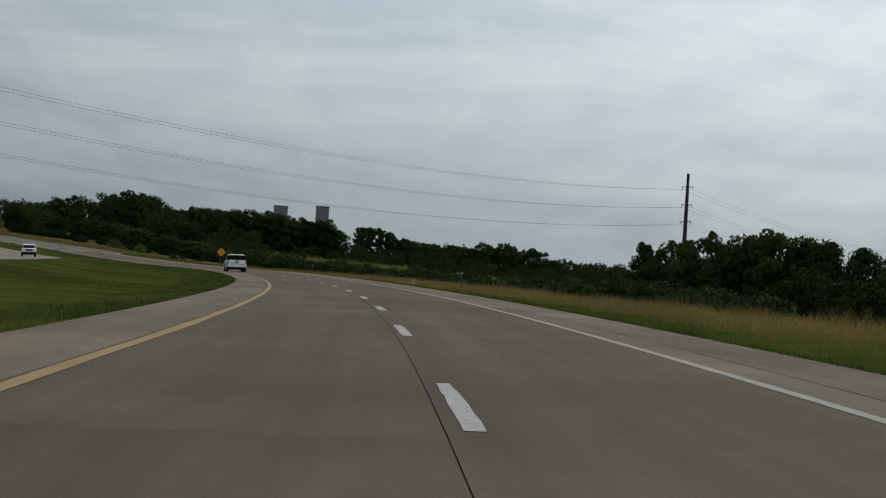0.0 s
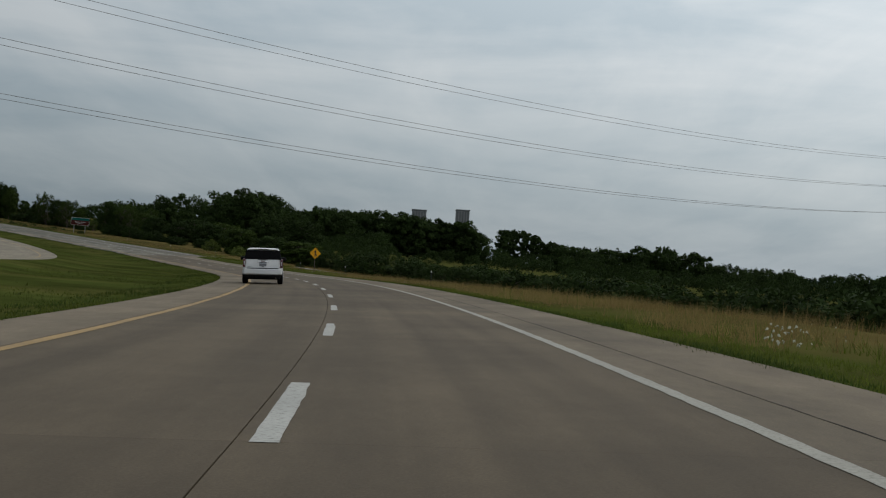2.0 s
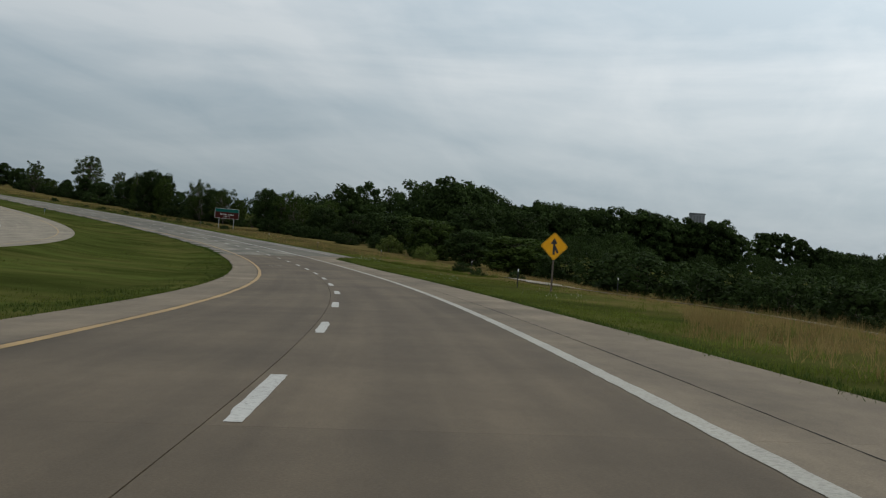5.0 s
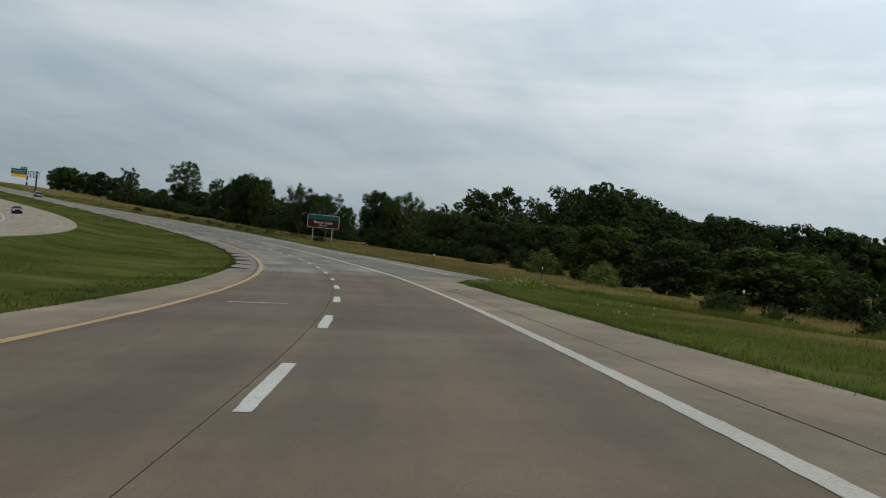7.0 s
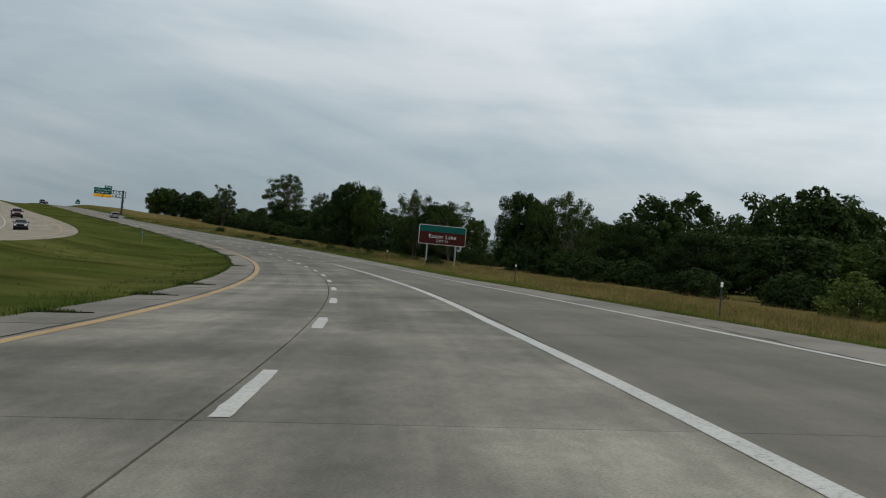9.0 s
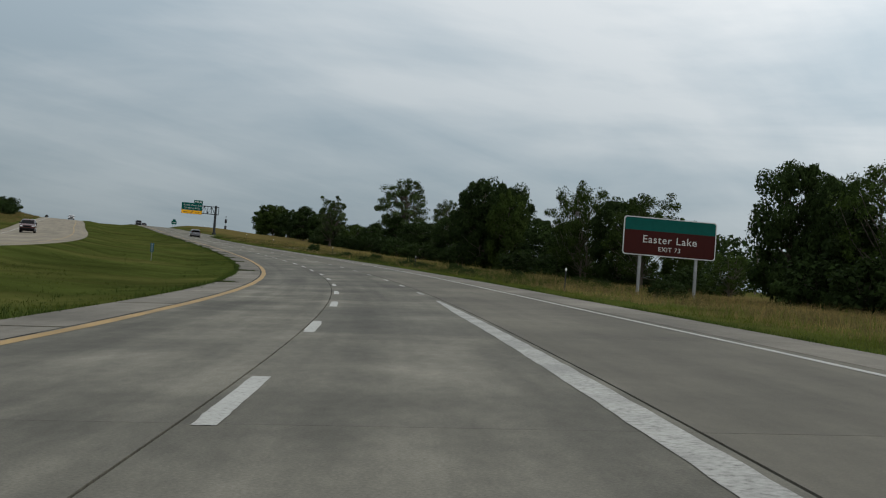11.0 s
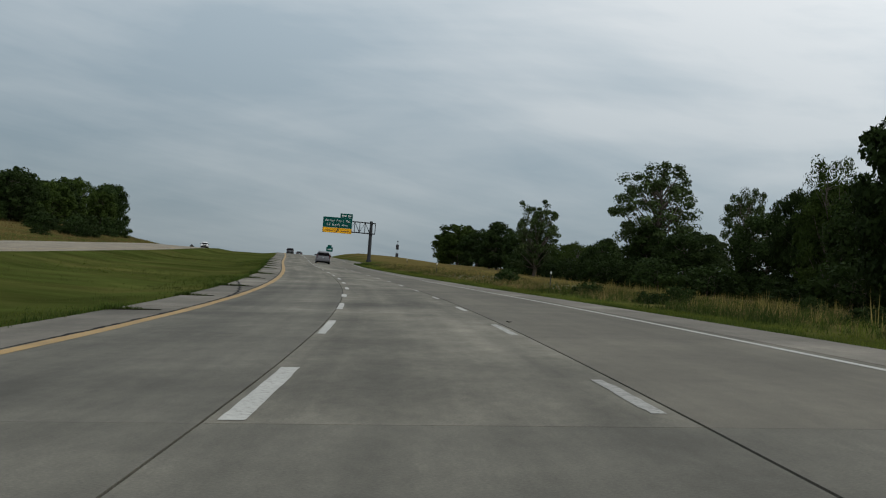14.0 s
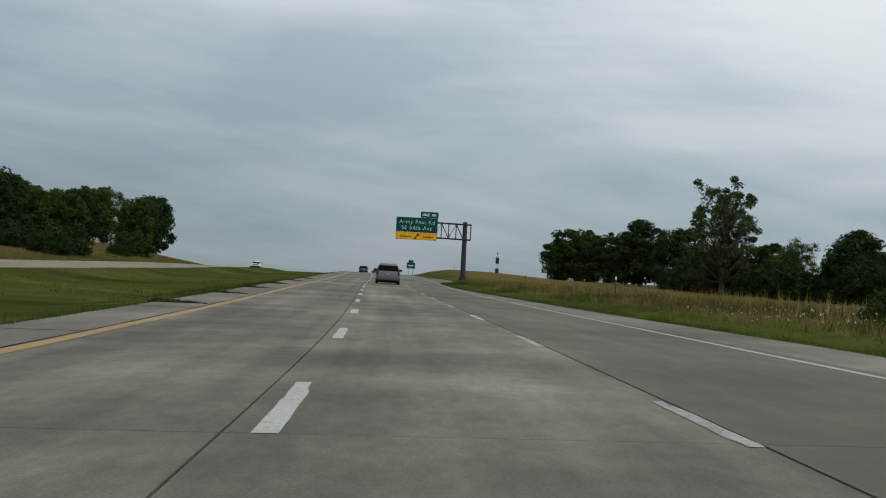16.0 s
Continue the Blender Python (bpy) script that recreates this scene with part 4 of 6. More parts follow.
RED_LENS = material("red_lamp_lens", [(0.055, 0.004, 0.008), (0.085, 0.007, 0.012)], scale=14.0, rough=0.2, spec=0.6)
CLEAR_LENS = material("clear_lamp_lens", [(0.45, 0.45, 0.46), (0.6, 0.6, 0.62)], scale=14.0, rough=0.15, spec=0.6)
PLATE = material("plate_enamel", [(0.30, 0.31, 0.33), (0.36, 0.37, 0.40)], scale=30.0, rough=0.5)


def part(name, v, f, mat, parent, label="", sharp=35):
    me = bpy.data.meshes.new(name)
    me.from_pydata([tuple(p) for p in v], [], [tuple(q) for q in f])
    me.materials.append(mat)
    bm = bmesh.new()
    bm.from_mesh(me)
    bmesh.ops.recalc_face_normals(bm, faces=bm.faces)
    bm.to_mesh(me)
    bm.free()
    me.polygons.foreach_set("use_smooth", np.ones(len(me.polygons), dtype=bool))
    me.set_sharp_from_angle(angle=radians(sharp))
    ob = new(name, me)
    ob.parent = parent
    return tagged(ob, label)


def box(cx, cy, cz, sx, sy, sz, bevel=0.0):
    """A block with its vertical and horizontal edges cut, as vertices and faces."""
    bm = bmesh.new()
    bmesh.ops.create_cube(bm, size=1.0)
    for v in bm.verts:
        v.co = Vector((cx + v.co.x * sx, cy + v.co.y * sy, cz + v.co.z * sz))
    if bevel:
        bmesh.ops.bevel(bm, geom=bm.edges[:], offset=min(bevel, 0.45 * min(sx, sy, sz)), segments=2, affect="EDGES", profile=0.5)
    bm.verts.index_update()
    v, f = [tuple(q.co) for q in bm.verts], [[q.index for q in p.verts] for p in bm.faces]
    bm.free()
    return v, f


def rounded(hx, y0, y1, r, n=4):
    """A rounded rectangle in plan: points in order."""
    pts = []
    for cx, cy, a0 in ((hx - r, y1 - r, 0), (-hx + r, y1 - r, 90), (-hx + r, y0 + r, 180), (hx - r, y0 + r, 270)):
        for k in range(n + 1):
            a = radians(a0 + 90 * k / n)
            pts.append((cx + r * math.cos(a), cy + r * math.sin(a)))
    return pts


def loft(rings):
    """rings: rows of (z, half width, y rear, y front, corner radius), from below upwards."""
    v, f = [], []
    for z, hx, y0, y1, r in rings:
        v += [(x, y, z) for x, y in rounded(hx, y0, y1, r)]
    n = len(v) // len(rings)
    for i in range(len(rings) - 1):
        for k in range(n):
            f.append((i * n + k, i * n + (k + 1) % n, (i + 1) * n + (k + 1) % n, (i + 1) * n + k))
    f += [tuple(reversed(range(n))), tuple(range((len(rings) - 1) * n, len(rings) * n))]
    return v, f


def ring_at(rings, z):
    zs = [q[0] for q in rings]
    return [float(np.interp(z, zs, [q[k] for q in rings])) for k in (1, 2, 3)]


def pane(corner, thick, push):
    """A slightly thick pane from a grid of corners; push: the way outwards."""
    n = len(corner)
    v = [tuple(Vector(c) + Vector(push) * thick) for c in corner] + [tuple(Vector(c) - Vector(push) * 0.01) for c in corner]
    f = [tuple(range(n)), tuple(reversed(range(n, 2 * n)))] + [(k, k + n, (k + 1) % n + n, (k + 1) % n) for k in range(n)]
    return v, f


def curtain(rows, push, thick=0.014):
    """A pane that follows a bowed surface: rows of two ends, pushed outwards."""
    v = [tuple(Vector(q) + Vector(push) * thick) for row in rows for q in row] + [tuple(Vector(q) - Vector(push) * 0.02) for row in rows for q in row]
    n, o = len(rows), 2 * len(rows)
    f = []
    for i in range(n - 1):
        f += [(2 * i, 2 * i + 1, 2 * i + 3, 2 * i + 2), (o + 2 * i, o + 2 * i + 2, o + 2 * i + 3, o + 2 * i + 1), (2 * i, 2 * i + 2, o + 2 * i + 2, o + 2 * i), (2 * i + 1, o + 2 * i + 1, o + 2 * i + 3, 2 * i + 3)]
    f += [(0, o, o + 1, 1), (2 * n - 2, 2 * n - 1, o + 2 * n - 1, o + 2 * n - 2)]
    return v, f


def wheel(parent, x, y, r, w):
    out = 1 if x > 0 else -1
    prof = [(0.0, 0.62), (0.04, 0.94), (0.12, 1.0), (0.88, 1.0), (0.96, 0.94), (1.0, 0.62)]
    n, v, f = 28, [], []
    for a in range(n):
        an = 2 * math.pi * a / n
        for q, rr in prof:
            v.append((x + (q - 0.5) * w, y + math.cos(an) * r * rr, r + math.sin(an) * r * rr))
    m = len(prof)
    for a in range(n):
        for k in range(m - 1):
            f.append((a * m + k, a * m + k + 1, (a + 1) % n * m + k + 1, (a + 1) % n * m + k))
    ty = part("tyre", v, f, RUBBER, parent)
    face = x + out * (w / 2 - 0.004)
    pieces = []
    for k in range(5):
        for d in (-0.11, 0.11):
            a = 2 * math.pi * k / 5 + d
            rad, tan = Vector((0, math.cos(a), math.sin(a))), Vector((0, -math.sin(a), math.cos(a)))
            c0, c1 = Vector((face, y, r)) + rad * 0.10 * r, Vector((face, y, r)) + rad * 0.66 * r
            q = []
            for c, hw in ((c0, 0.022), (c1, 0.034)):
                for tx in (-0.025, 0.015):
                    q += [tuple(c + tan * hw + Vector((out * tx, 0, 0))), tuple(c - tan * hw + Vector((out * tx, 0, 0)))]
            pieces.append((q, [(0, 1, 3, 2), (4, 6, 7, 5), (2, 3, 7, 6), (0, 4, 5, 1), (0, 2, 6, 4), (1, 5, 7, 3)]))
    n = 24
    for r0, r1, depth in ((0.60, 0.70, 0.03), (0.0, 0.16, 0.02)):
        v = []
        for a in range(n):
            an = 2 * math.pi * a / n
            for rr, tx in ((max(r0, 0.01), -0.02), (max(r0, 0.01), depth * 0.5), (r1, depth * 0.5), (r1, -0.02)):
                v.append((face + out * tx, y + math.cos(an) * r * rr, r + math.sin(an) * r * rr))
        pieces.append((v, [(a * 4 + k, a * 4 + (k + 1) % 4, (a + 1) % n * 4 + (k + 1) % 4, (a + 1) % n * 4 + k) for a in range(n) for k in range(4)]))
    part("rim", *joined(pieces), ALLOY, ty, "polished spoked rim")
    back = [(x + out * 0.0, y + math.cos(2 * math.pi * a / 20) * r * 0.62, r + math.sin(2 * math.pi * a / 20) * r * 0.62) for a in range(20)]
    part("brake_disc", *pane(back, 0.01, (out, 0, 0)), TRIM, ty)


def build_car(name, label, body_mat, spec):
    """spec: wheelbase, track, tyre radius, body rings, cabin rings, and the heights of glass."""
    car = tagged(new(name), label, spec.get("category", "car"), group=spec.get("group", ""))
    wb, hw, r = spec["wheelbase"], spec["half"], spec["tyre"]
    low, cab = spec["body"], spec["cabin"]
    part("body", *loft(low), body_mat, car)
    part("cabin", *loft(cab), body_mat, car)
    part("underbody", *box(0, wb / 2, low[0][0] - 0.06, 2 * hw - 0.30, wb + 1.9, 0.20, 0.04), TRIM, car)
    for y in (0.0, wb):
        for x in (-hw + 0.105, hw - 0.105):
            wheel(car, x, y, r, 0.265)
            s = 1 if x > 0 else -1
            # no well is cut: a dark plate on the body side stands for its shade
            arch = [(s * (hw + 0.002), y + math.cos(a) * (r + 0.03), r + math.sin(a) * (r + 0.045)) for a in np.linspace(0, math.pi, 16)]
            part("wheel_arch", *pane(arch, 0.004, (s, 0, 0)), TRIM, car)
    g0, g1 = spec["glass"]

    def rear(z, frac, front=False):
        hx, y0, y1 = ring_at(cab, z)
        return (hx * frac, (y1 if front else y0), z)
    levels = sorted({g0, g1, *(q[0] for q in cab if g0 < q[0] < g1)})
    for tag, front, nar in (("rear_window", False, spec.get("wide", 0.93)), ("windshield", True, 0.92)):
        part(tag, *curtain([(rear(z, -nar, front), rear(z, nar, front)) for z in levels], (0, 1 if front else -1, 0.1)), CAR_GLASS, car, "dark tinted glass", 3)
    for s in (-1, 1):
        for a, b in spec["side_glass"]:
            rows = []
            for z in [q for q in levels if q < g1] + [g1 - 0.03]:
                hx, y0, y1 = ring_at(cab, z)
                rows.append(((s * hx, y0 + (y1 - y0) * a, z), (s * hx, y0 + (y1 - y0) * b, z)))
            part("side_window", *curtain(rows, (s, 0, 0.2)), CAR_GLASS, car, "dark tinted glass", 3)
    if spec is SUV:
        # the glass wraps round the rear corners
        for s in (-1, 1):
            v, f, m = [], [], 9
            for z in levels:
                hx, y0, y1 = ring_at(cab, z)
                rad = float(np.interp(z, [q[0] for q in cab], [q[4] for q in cab]))
                arc = [(hx - rad - 0.06, y0 - 0.012)] + [(hx - rad + (rad + 0.012) * math.cos(a), y0 + rad + (rad + 0.012) * math.sin(a)) for a in np.linspace(-math.pi / 2, 0, m - 2)] + [(hx + 0.012, y0 + rad + 0.06)]
                v += [(s * x, y, z) for x, y in arc]
            for i in range(len(levels) - 1):
                f += [(i * m + j, i * m + j + 1, (i + 1) * m + j + 1, (i + 1) * m + j) for j in range(m - 1)]
            part("corner_glass", v, f, CAR_GLASS, car, "dark wrap-around corner glass")
    yb, yf = low[2][2], low[2][3]
    for s in (-1, 1):
        tx, tz, tw, th = spec["tail"]
        part("tail_light", *box(s * tx, yb + 0.10, tz, tw, 0.26, th, 0.03), RED_LENS, car, "red tail light")
        part("lamp_insert", *box(s * tx, yb - 0.032, tz - 0.02, tw * 0.30, 0.02, th * 0.50, 0.008), CLEAR_LENS, car, "pale reversing light") if spec is SUV else None
        part("headlight", *box(s * (hw - 0.25), yf - 0.10, spec["lamp_z"], 0.34, 0.26, 0.18, 0.05), CLEAR_LENS, car, "clear headlight")
        hx, y0, y1 = ring_at(cab, g0 + 0.02)
        part("mirror", *box(s * (hx + 0.15), y1 - 0.62, g0 + 0.06, 0.24, 0.13, 0.19, 0.05), TRIM, car, "black door mirror")
    part("rear_bumper", *loft([(spec["bump"][0], hw - 0.05, yb - 0.06, yb + 0.3, 0.10), (spec["bump"][0] + 0.05, hw - 0.015, yb - 0.11, yb + 0.3, 0.12), (spec["bump"][1] - 0.03, hw - 0.015, yb - 0.11, yb + 0.3, 0.12), (spec["bump"][1], hw - 0.04, yb - 0.07, yb + 0.3, 0.10)]), spec.get("bumper_mat", body_mat), car)
    part("lower_valance", *box(0, yb + 0.06, spec["bump"][0] - 0.06, 2 * hw - 0.16, 0.26, 0.16, 0.04), TRIM, car, "black plastic lower valance")
    part("front_bumper", *box(0, yf - 0.02, spec["bump"][0] + 0.05, 2 * hw - 0.1, 0.24, 0.24, 0.06), TRIM, car)
    part("grille", *box(0, yf + 0.005, spec["lamp_z"] - 0.04, 1.0, 0.06, 0.24, 0.02), TRIM, car, "dark front grille")
    pz = spec["plate_z"]
    part("plate_frame", *box(0, yb - 0.006, pz, 0.35, 0.02, 0.195, 0.008), TRIM, car)
    plate = part("licence_plate", *box(0, yb - 0.012, pz, 0.31, 0.02, 0.155, 0.006), PLATE, car, "pale plate with unreadable dark bars")
    for k in range(6):
        part("plate_bar", *box(-0.115 + 0.046 * k, yb - 0.024, pz - 0.005, 0.024, 0.006, 0.058), TRIM, plate)
    return car


SUV = dict(category="suv", wide=0.985, wheelbase=2.95, half=1.02, tyre=0.405, glass=(1.27, 1.74), tail=(0.955, 1.08, 0.13, 0.44), lamp_z=0.92, plate_z=1.03, bump=(0.49, 0.78),
           body=[(0.40, 0.86, -1.02, 3.95, 0.18), (0.50, 0.99, -1.10, 4.04, 0.20), (0.72, 1.02, -1.10, 4.08, 0.20), (0.98, 1.015, -1.08, 4.06, 0.20), (1.12, 0.99, -1.07, 3.98, 0.22), (1.18, 0.95, -1.06, 3.80, 0.26)],
           cabin=[(1.10, 0.985, -1.07, 3.05, 0.16), (1.22, 0.965, -1.05, 2.86, 0.15), (1.50, 0.90, -0.98, 2.38, 0.15), (1.74, 0.835, -0.90, 1.98, 0.16), (1.84, 0.77, -0.80, 1.78, 0.18), (1.87, 0.62, -0.62, 1.60, 0.20)],
           side_glass=[(0.03, 0.275), (0.34, 0.60), (0.612, 0.86)])
VAN = dict(category="minivan", wheelbase=3.0, half=0.99, tyre=0.34, glass=(1.10, 1.55), tail=(0.90, 1.05, 0.14, 0.50), lamp_z=0.72, plate_z=0.86, bump=(0.34, 0.62),
           body=[(0.28, 0.84, -0.98, 3.95, 0.2), (0.40, 0.96, -1.06, 4.05, 0.22), (0.66, 0.99, -1.06, 4.06, 0.24), (0.86, 0.985, -1.04, 4.0, 0.26), (1.02, 0.96, -1.02, 3.7, 0.3)],
           cabin=[(0.96, 0.965, -1.03, 3.55, 0.2), (1.10, 0.94, -1.0, 3.25, 0.18), (1.40, 0.86, -0.88, 2.55, 0.17), (1.60, 0.79, -0.76, 2.05, 0.18), (1.71, 0.70, -0.62, 1.75, 0.2), (1.74, 0.52, -0.45, 1.5, 0.2)],
           side_glass=[(0.06, 0.30), (0.34, 0.60), (0.63, 0.84)])
SEDAN = dict(category="car", wheelbase=2.75, half=0.91, tyre=0.32, glass=(0.98, 1.32), tail=(0.76, 0.86, 0.26, 0.16), lamp_z=0.68, plate_z=0.72, bump=(0.30, 0.55), group="traffic on the far carriageway",
             body=[(0.24, 0.76, -0.92, 3.55, 0.2), (0.36, 0.88, -1.02, 3.66, 0.24), (0.60, 0.91, -1.03, 3.68, 0.26), (0.80, 0.90, -1.0, 3.6, 0.28), (0.94, 0.86, -0.9, 3.3, 0.3)],
             cabin=[(0.90, 0.86, -0.55, 2.55, 0.2), (1.00, 0.83, -0.40, 2.30, 0.18), (1.25, 0.72, 0.10, 1.70, 0.16), (1.40, 0.64, 0.40, 1.40, 0.16), (1.44, 0.50, 0.55, 1.25, 0.16)],
             side_glass=[(0.12, 0.48), (0.52, 0.86)])
PICKUP = dict(category="pickup", wheelbase=3.65, half=1.01, tyre=0.40, glass=(1.22, 1.66), tail=(0.93, 1.0, 0.14, 0.42), lamp_z=0.98, plate_z=0.66, bump=(0.50, 0.72), bumper_mat=CHROME, group="traffic on the far carriageway",
              body=[(0.44, 0.86, -1.15, 4.45, 0.15), (0.54, 0.98, -1.20, 4.52, 0.17), (0.78, 1.01, -1.20, 4.54, 0.18), (1.02, 1.0, -1.19, 4.52, 0.18), (1.18, 0.97, -1.18, 4.4, 0.2)],
              cabin=[(1.12, 0.96, 1.0, 3.45, 0.16), (1.24, 0.94, 1.05, 3.2, 0.15), (1.52, 0.86, 1.16, 2.75, 0.15), (1.74, 0.79, 1.28, 2.4, 0.16), (1.84, 0.70, 1.42, 2.2, 0.16)],
              side_glass=[(0.08, 0.46), (0.50, 0.84)])


def park(car, s, u, height=bank, flip=False, yaw=0.0):
    """Sets a car's rear axle at s, u on the pavement, turned with road and crossfall."""
    x, y, z = xyz(s, u, float(height(s, u)))
    psi, tl = float(np.interp(s, S, HEAD)), float(np.interp(s, S, TILT))
    slope = float(np.interp(s + 2, S, AZ) - np.interp(s, S, AZ)) / 2
    m = pose(x, y, z, 0, 0, math.degrees(psi) + yaw) @ pose(0, 0, 0, math.degrees(math.atan(slope)), -math.degrees(math.atan(tl)), 0)
    car.matrix_basis = m @ (pose(0, 0, 0, 0, 0, 180) if flip else Matrix.Identity(4))
    return car


suv = build_car("suv", "white full-size suv with dark tinted glass and chrome wheels", CAR_WHITE, SUV)
part("tailgate_seam", *box(0, -1.118, 0.81, 1.62, 0.012, 0.045), TRIM, suv)
part("tailgate_handle", *box(0, -1.10, 1.15, 0.62, 0.05, 0.035, 0.012), CHROME, suv, "bright handle bar")
part("badge", *box(0, -1.12, 1.185, 0.22, 0.02, 0.042, 0.01), RED_LENS, suv, "small red maker's badge without lettering")
part("badge_bar", *box(-0.68, -1.108, 0.89, 0.22, 0.012, 0.022), CHROME, suv)
part("plate_lamp", *box(0.0, -1.112, 0.90, 0.12, 0.012, 0.03), TRIM, suv)
part("spoiler", *loft([(1.775, 0.78, -1.02, -0.55, 0.08), (1.80, 0.80, -1.03, -0.55, 0.08), (1.845, 0.74, -0.92, -0.55, 0.08)]), CAR_WHITE, suv)
part("brake_lamp", *box(0.0, -1.03, 1.805, 0.50, 0.02, 0.03), TRIM, suv, "high brake light strip")
part("wiper", *box(0.0, -1.075, 1.27, 0.5, 0.02, 0.02), TRIM, suv)
for sx in (-1, 1):
    part("roof_rail", *joined([tube([(sx * 0.70, y, 1.885 + 0.03 * math.sin(math.pi * (y + 0.6) / 2.3) ** 0.3) for y in np.linspace(-0.59, 1.69, 9)], [0.022] * 9, 6)]), TRIM, suv, "black roof rail")
    part("running_board", *box(sx * 1.0, 1.47, 0.40, 0.16, 1.75, 0.06, 0.02), CHROME, suv, "bright running board")
    for yy in (1.05, 2.05):
        part("door_handle", *box(sx * 1.022, yy, 1.02, 0.03, 0.20, 0.03, 0.01), CAR_WHITE, suv)
    for yy in (0.62, 1.62, 2.66):
        part("door_seam", *box(sx * 1.012, yy, 0.95, 0.012, 0.012, 0.34), TRIM, suv)
part("exhaust_pipe", *joined([tube([(0.55, -0.2, 0.36), (0.62, -0.7, 0.36), (0.66, -1.02, 0.35)], [0.035] * 3, 8)]), CHROME, suv)
part("hitch", *box(0, -1.05, 0.40, 0.12, 0.2, 0.1, 0.01), TRIM, suv)
part("spare_tyre", *joined([tube([(0, -0.45, 0.42), (0, -0.45, 0.60)], [0.36, 0.36], 20)]), RUBBER, suv, "spare tyre slung under the tail")
park(suv, 134.45, -2.74)
suv.scale = (1.04, 1.04, 1.04)

van = build_car("minivan", "silver-grey minivan with roof rails on the road ahead", CAR_SILVER, VAN)
for sx in (-1, 1):
    part("roof_rail", *joined([tube([(sx * 0.62, y, 1.765 + 0.02 * math.sin(math.pi * (y + 0.5) / 2.2) ** 0.3) for y in np.linspace(-0.49, 1.69, 7)], [0.02] * 7, 6)]), TRIM, van, "dark roof rail")
park(van, 682.0, 1.9)
pickup = build_car("pickup", "white pickup truck on the opposite carriageway", CAR_WHITE, PICKUP)
park(pickup, 187, -26.2, opp, True)
sedan = build_car("car", "black sedan on the opposite carriageway", CAR_BLACK, SEDAN)
park(sedan, 504.6, -29.5, opp, True)
far_suv = build_car("suv", "dark red suv on the opposite carriageway", CAR_RED, dict(SUV, group="traffic on the far carriageway"))
park(far_suv, 581.0, -30.0, opp, True)
park(copy_thing(pickup, Matrix.Identity(4)), 862, -25.6, opp, True)
ahead = build_car("suv", "black suv far ahead near the hilltop", CAR_BLACK, SUV)
park(ahead, 872, -1.8)
park(copy_thing(sedan, Matrix.Identity(4)), 888, 1.1)

# ---- signs and roadside fixtures ----
STEEL = material("galvanised_steel", [(0.20, 0.205, 0.21), (0.30, 0.305, 0.31)], scale=12.0, rough=0.55, metal=0.6)
DARK_STEEL = material("weathered_dark_steel", [(0.022, 0.024, 0.027), (0.042, 0.044, 0.048)], scale=8.0, rough=0.75, metal=0.3)
WOOD_POST = material("grey_treated_wood", [(0.07, 0.055, 0.04), (0.14, 0.115, 0.09)], scale=7.0, rough=0.9, bump=0.4, stretch_xyz=(4, 4, 0.4))
SIGN_GREEN = material("green_sign_sheeting", [(0.001, 0.058, 0.047), (0.002, 0.070, 0.058)], scale=3.0, rough=0.65, spec=0.1)
SIGN_BROWN = material("brown_sign_sheeting", [(0.032, 0.0055, 0.0042), (0.040, 0.0068, 0.005)], scale=3.0, rough=0.65, spec=0.1)
SIGN_YELLOW = material("yellow_sign_sheeting", [(0.68, 0.31, 0.008), (0.76, 0.36, 0.012)], scale=3.0, rough=0.6, spec=0.12)
SIGN_WHITE = material("white_sign_sheeting", [(0.40, 0.40, 0.385), (0.50, 0.50, 0.48)], scale=5.0, rough=0.45)
SIGN_BLACK = material("black_sign_film", [(0.010, 0.009, 0.012), (0.016, 0.014, 0.018)], scale=5.0, rough=0.5)
SIGN_BLUE = material("blue_sign_sheeting", [(0.004, 0.055, 0.075), (0.006, 0.068, 0.09)], scale=3.0, rough=0.45)
GLASS_LENS = material("white_reflector", [(0.6, 0.6, 0.58), (0.75, 0.75, 0.72)], scale=20.0, rough=0.2)


def slab(outline, y0, y1):
    """A plate standing in the x-z plane between y0 (front) and y1."""
    n = len(outline)
    v = [(x, y0, z) for x, z in outline] + [(x, y1, z) for x, z in outline]
    f = [tuple(range(n)), tuple(reversed(range(n, 2 * n)))] + [(k, k + n, (k + 1) % n + n, (k + 1) % n) for k in range(n)]
    return v, f


def round_rect(x0, x1, z0, z1, r, n=5):
    pts = []
    for cx, cz, a0 in ((x1 - r, z1 - r, 0), (x0 + r, z1 - r, 90), (x0 + r, z0 + r, 180), (x1 - r, z0 + r, 270)):
        pts += [(cx + r * math.cos(radians(a0 + 90 * k / n)), cz + r * math.sin(radians(a0 + 90 * k / n))) for k in range(n + 1)]
    return pts


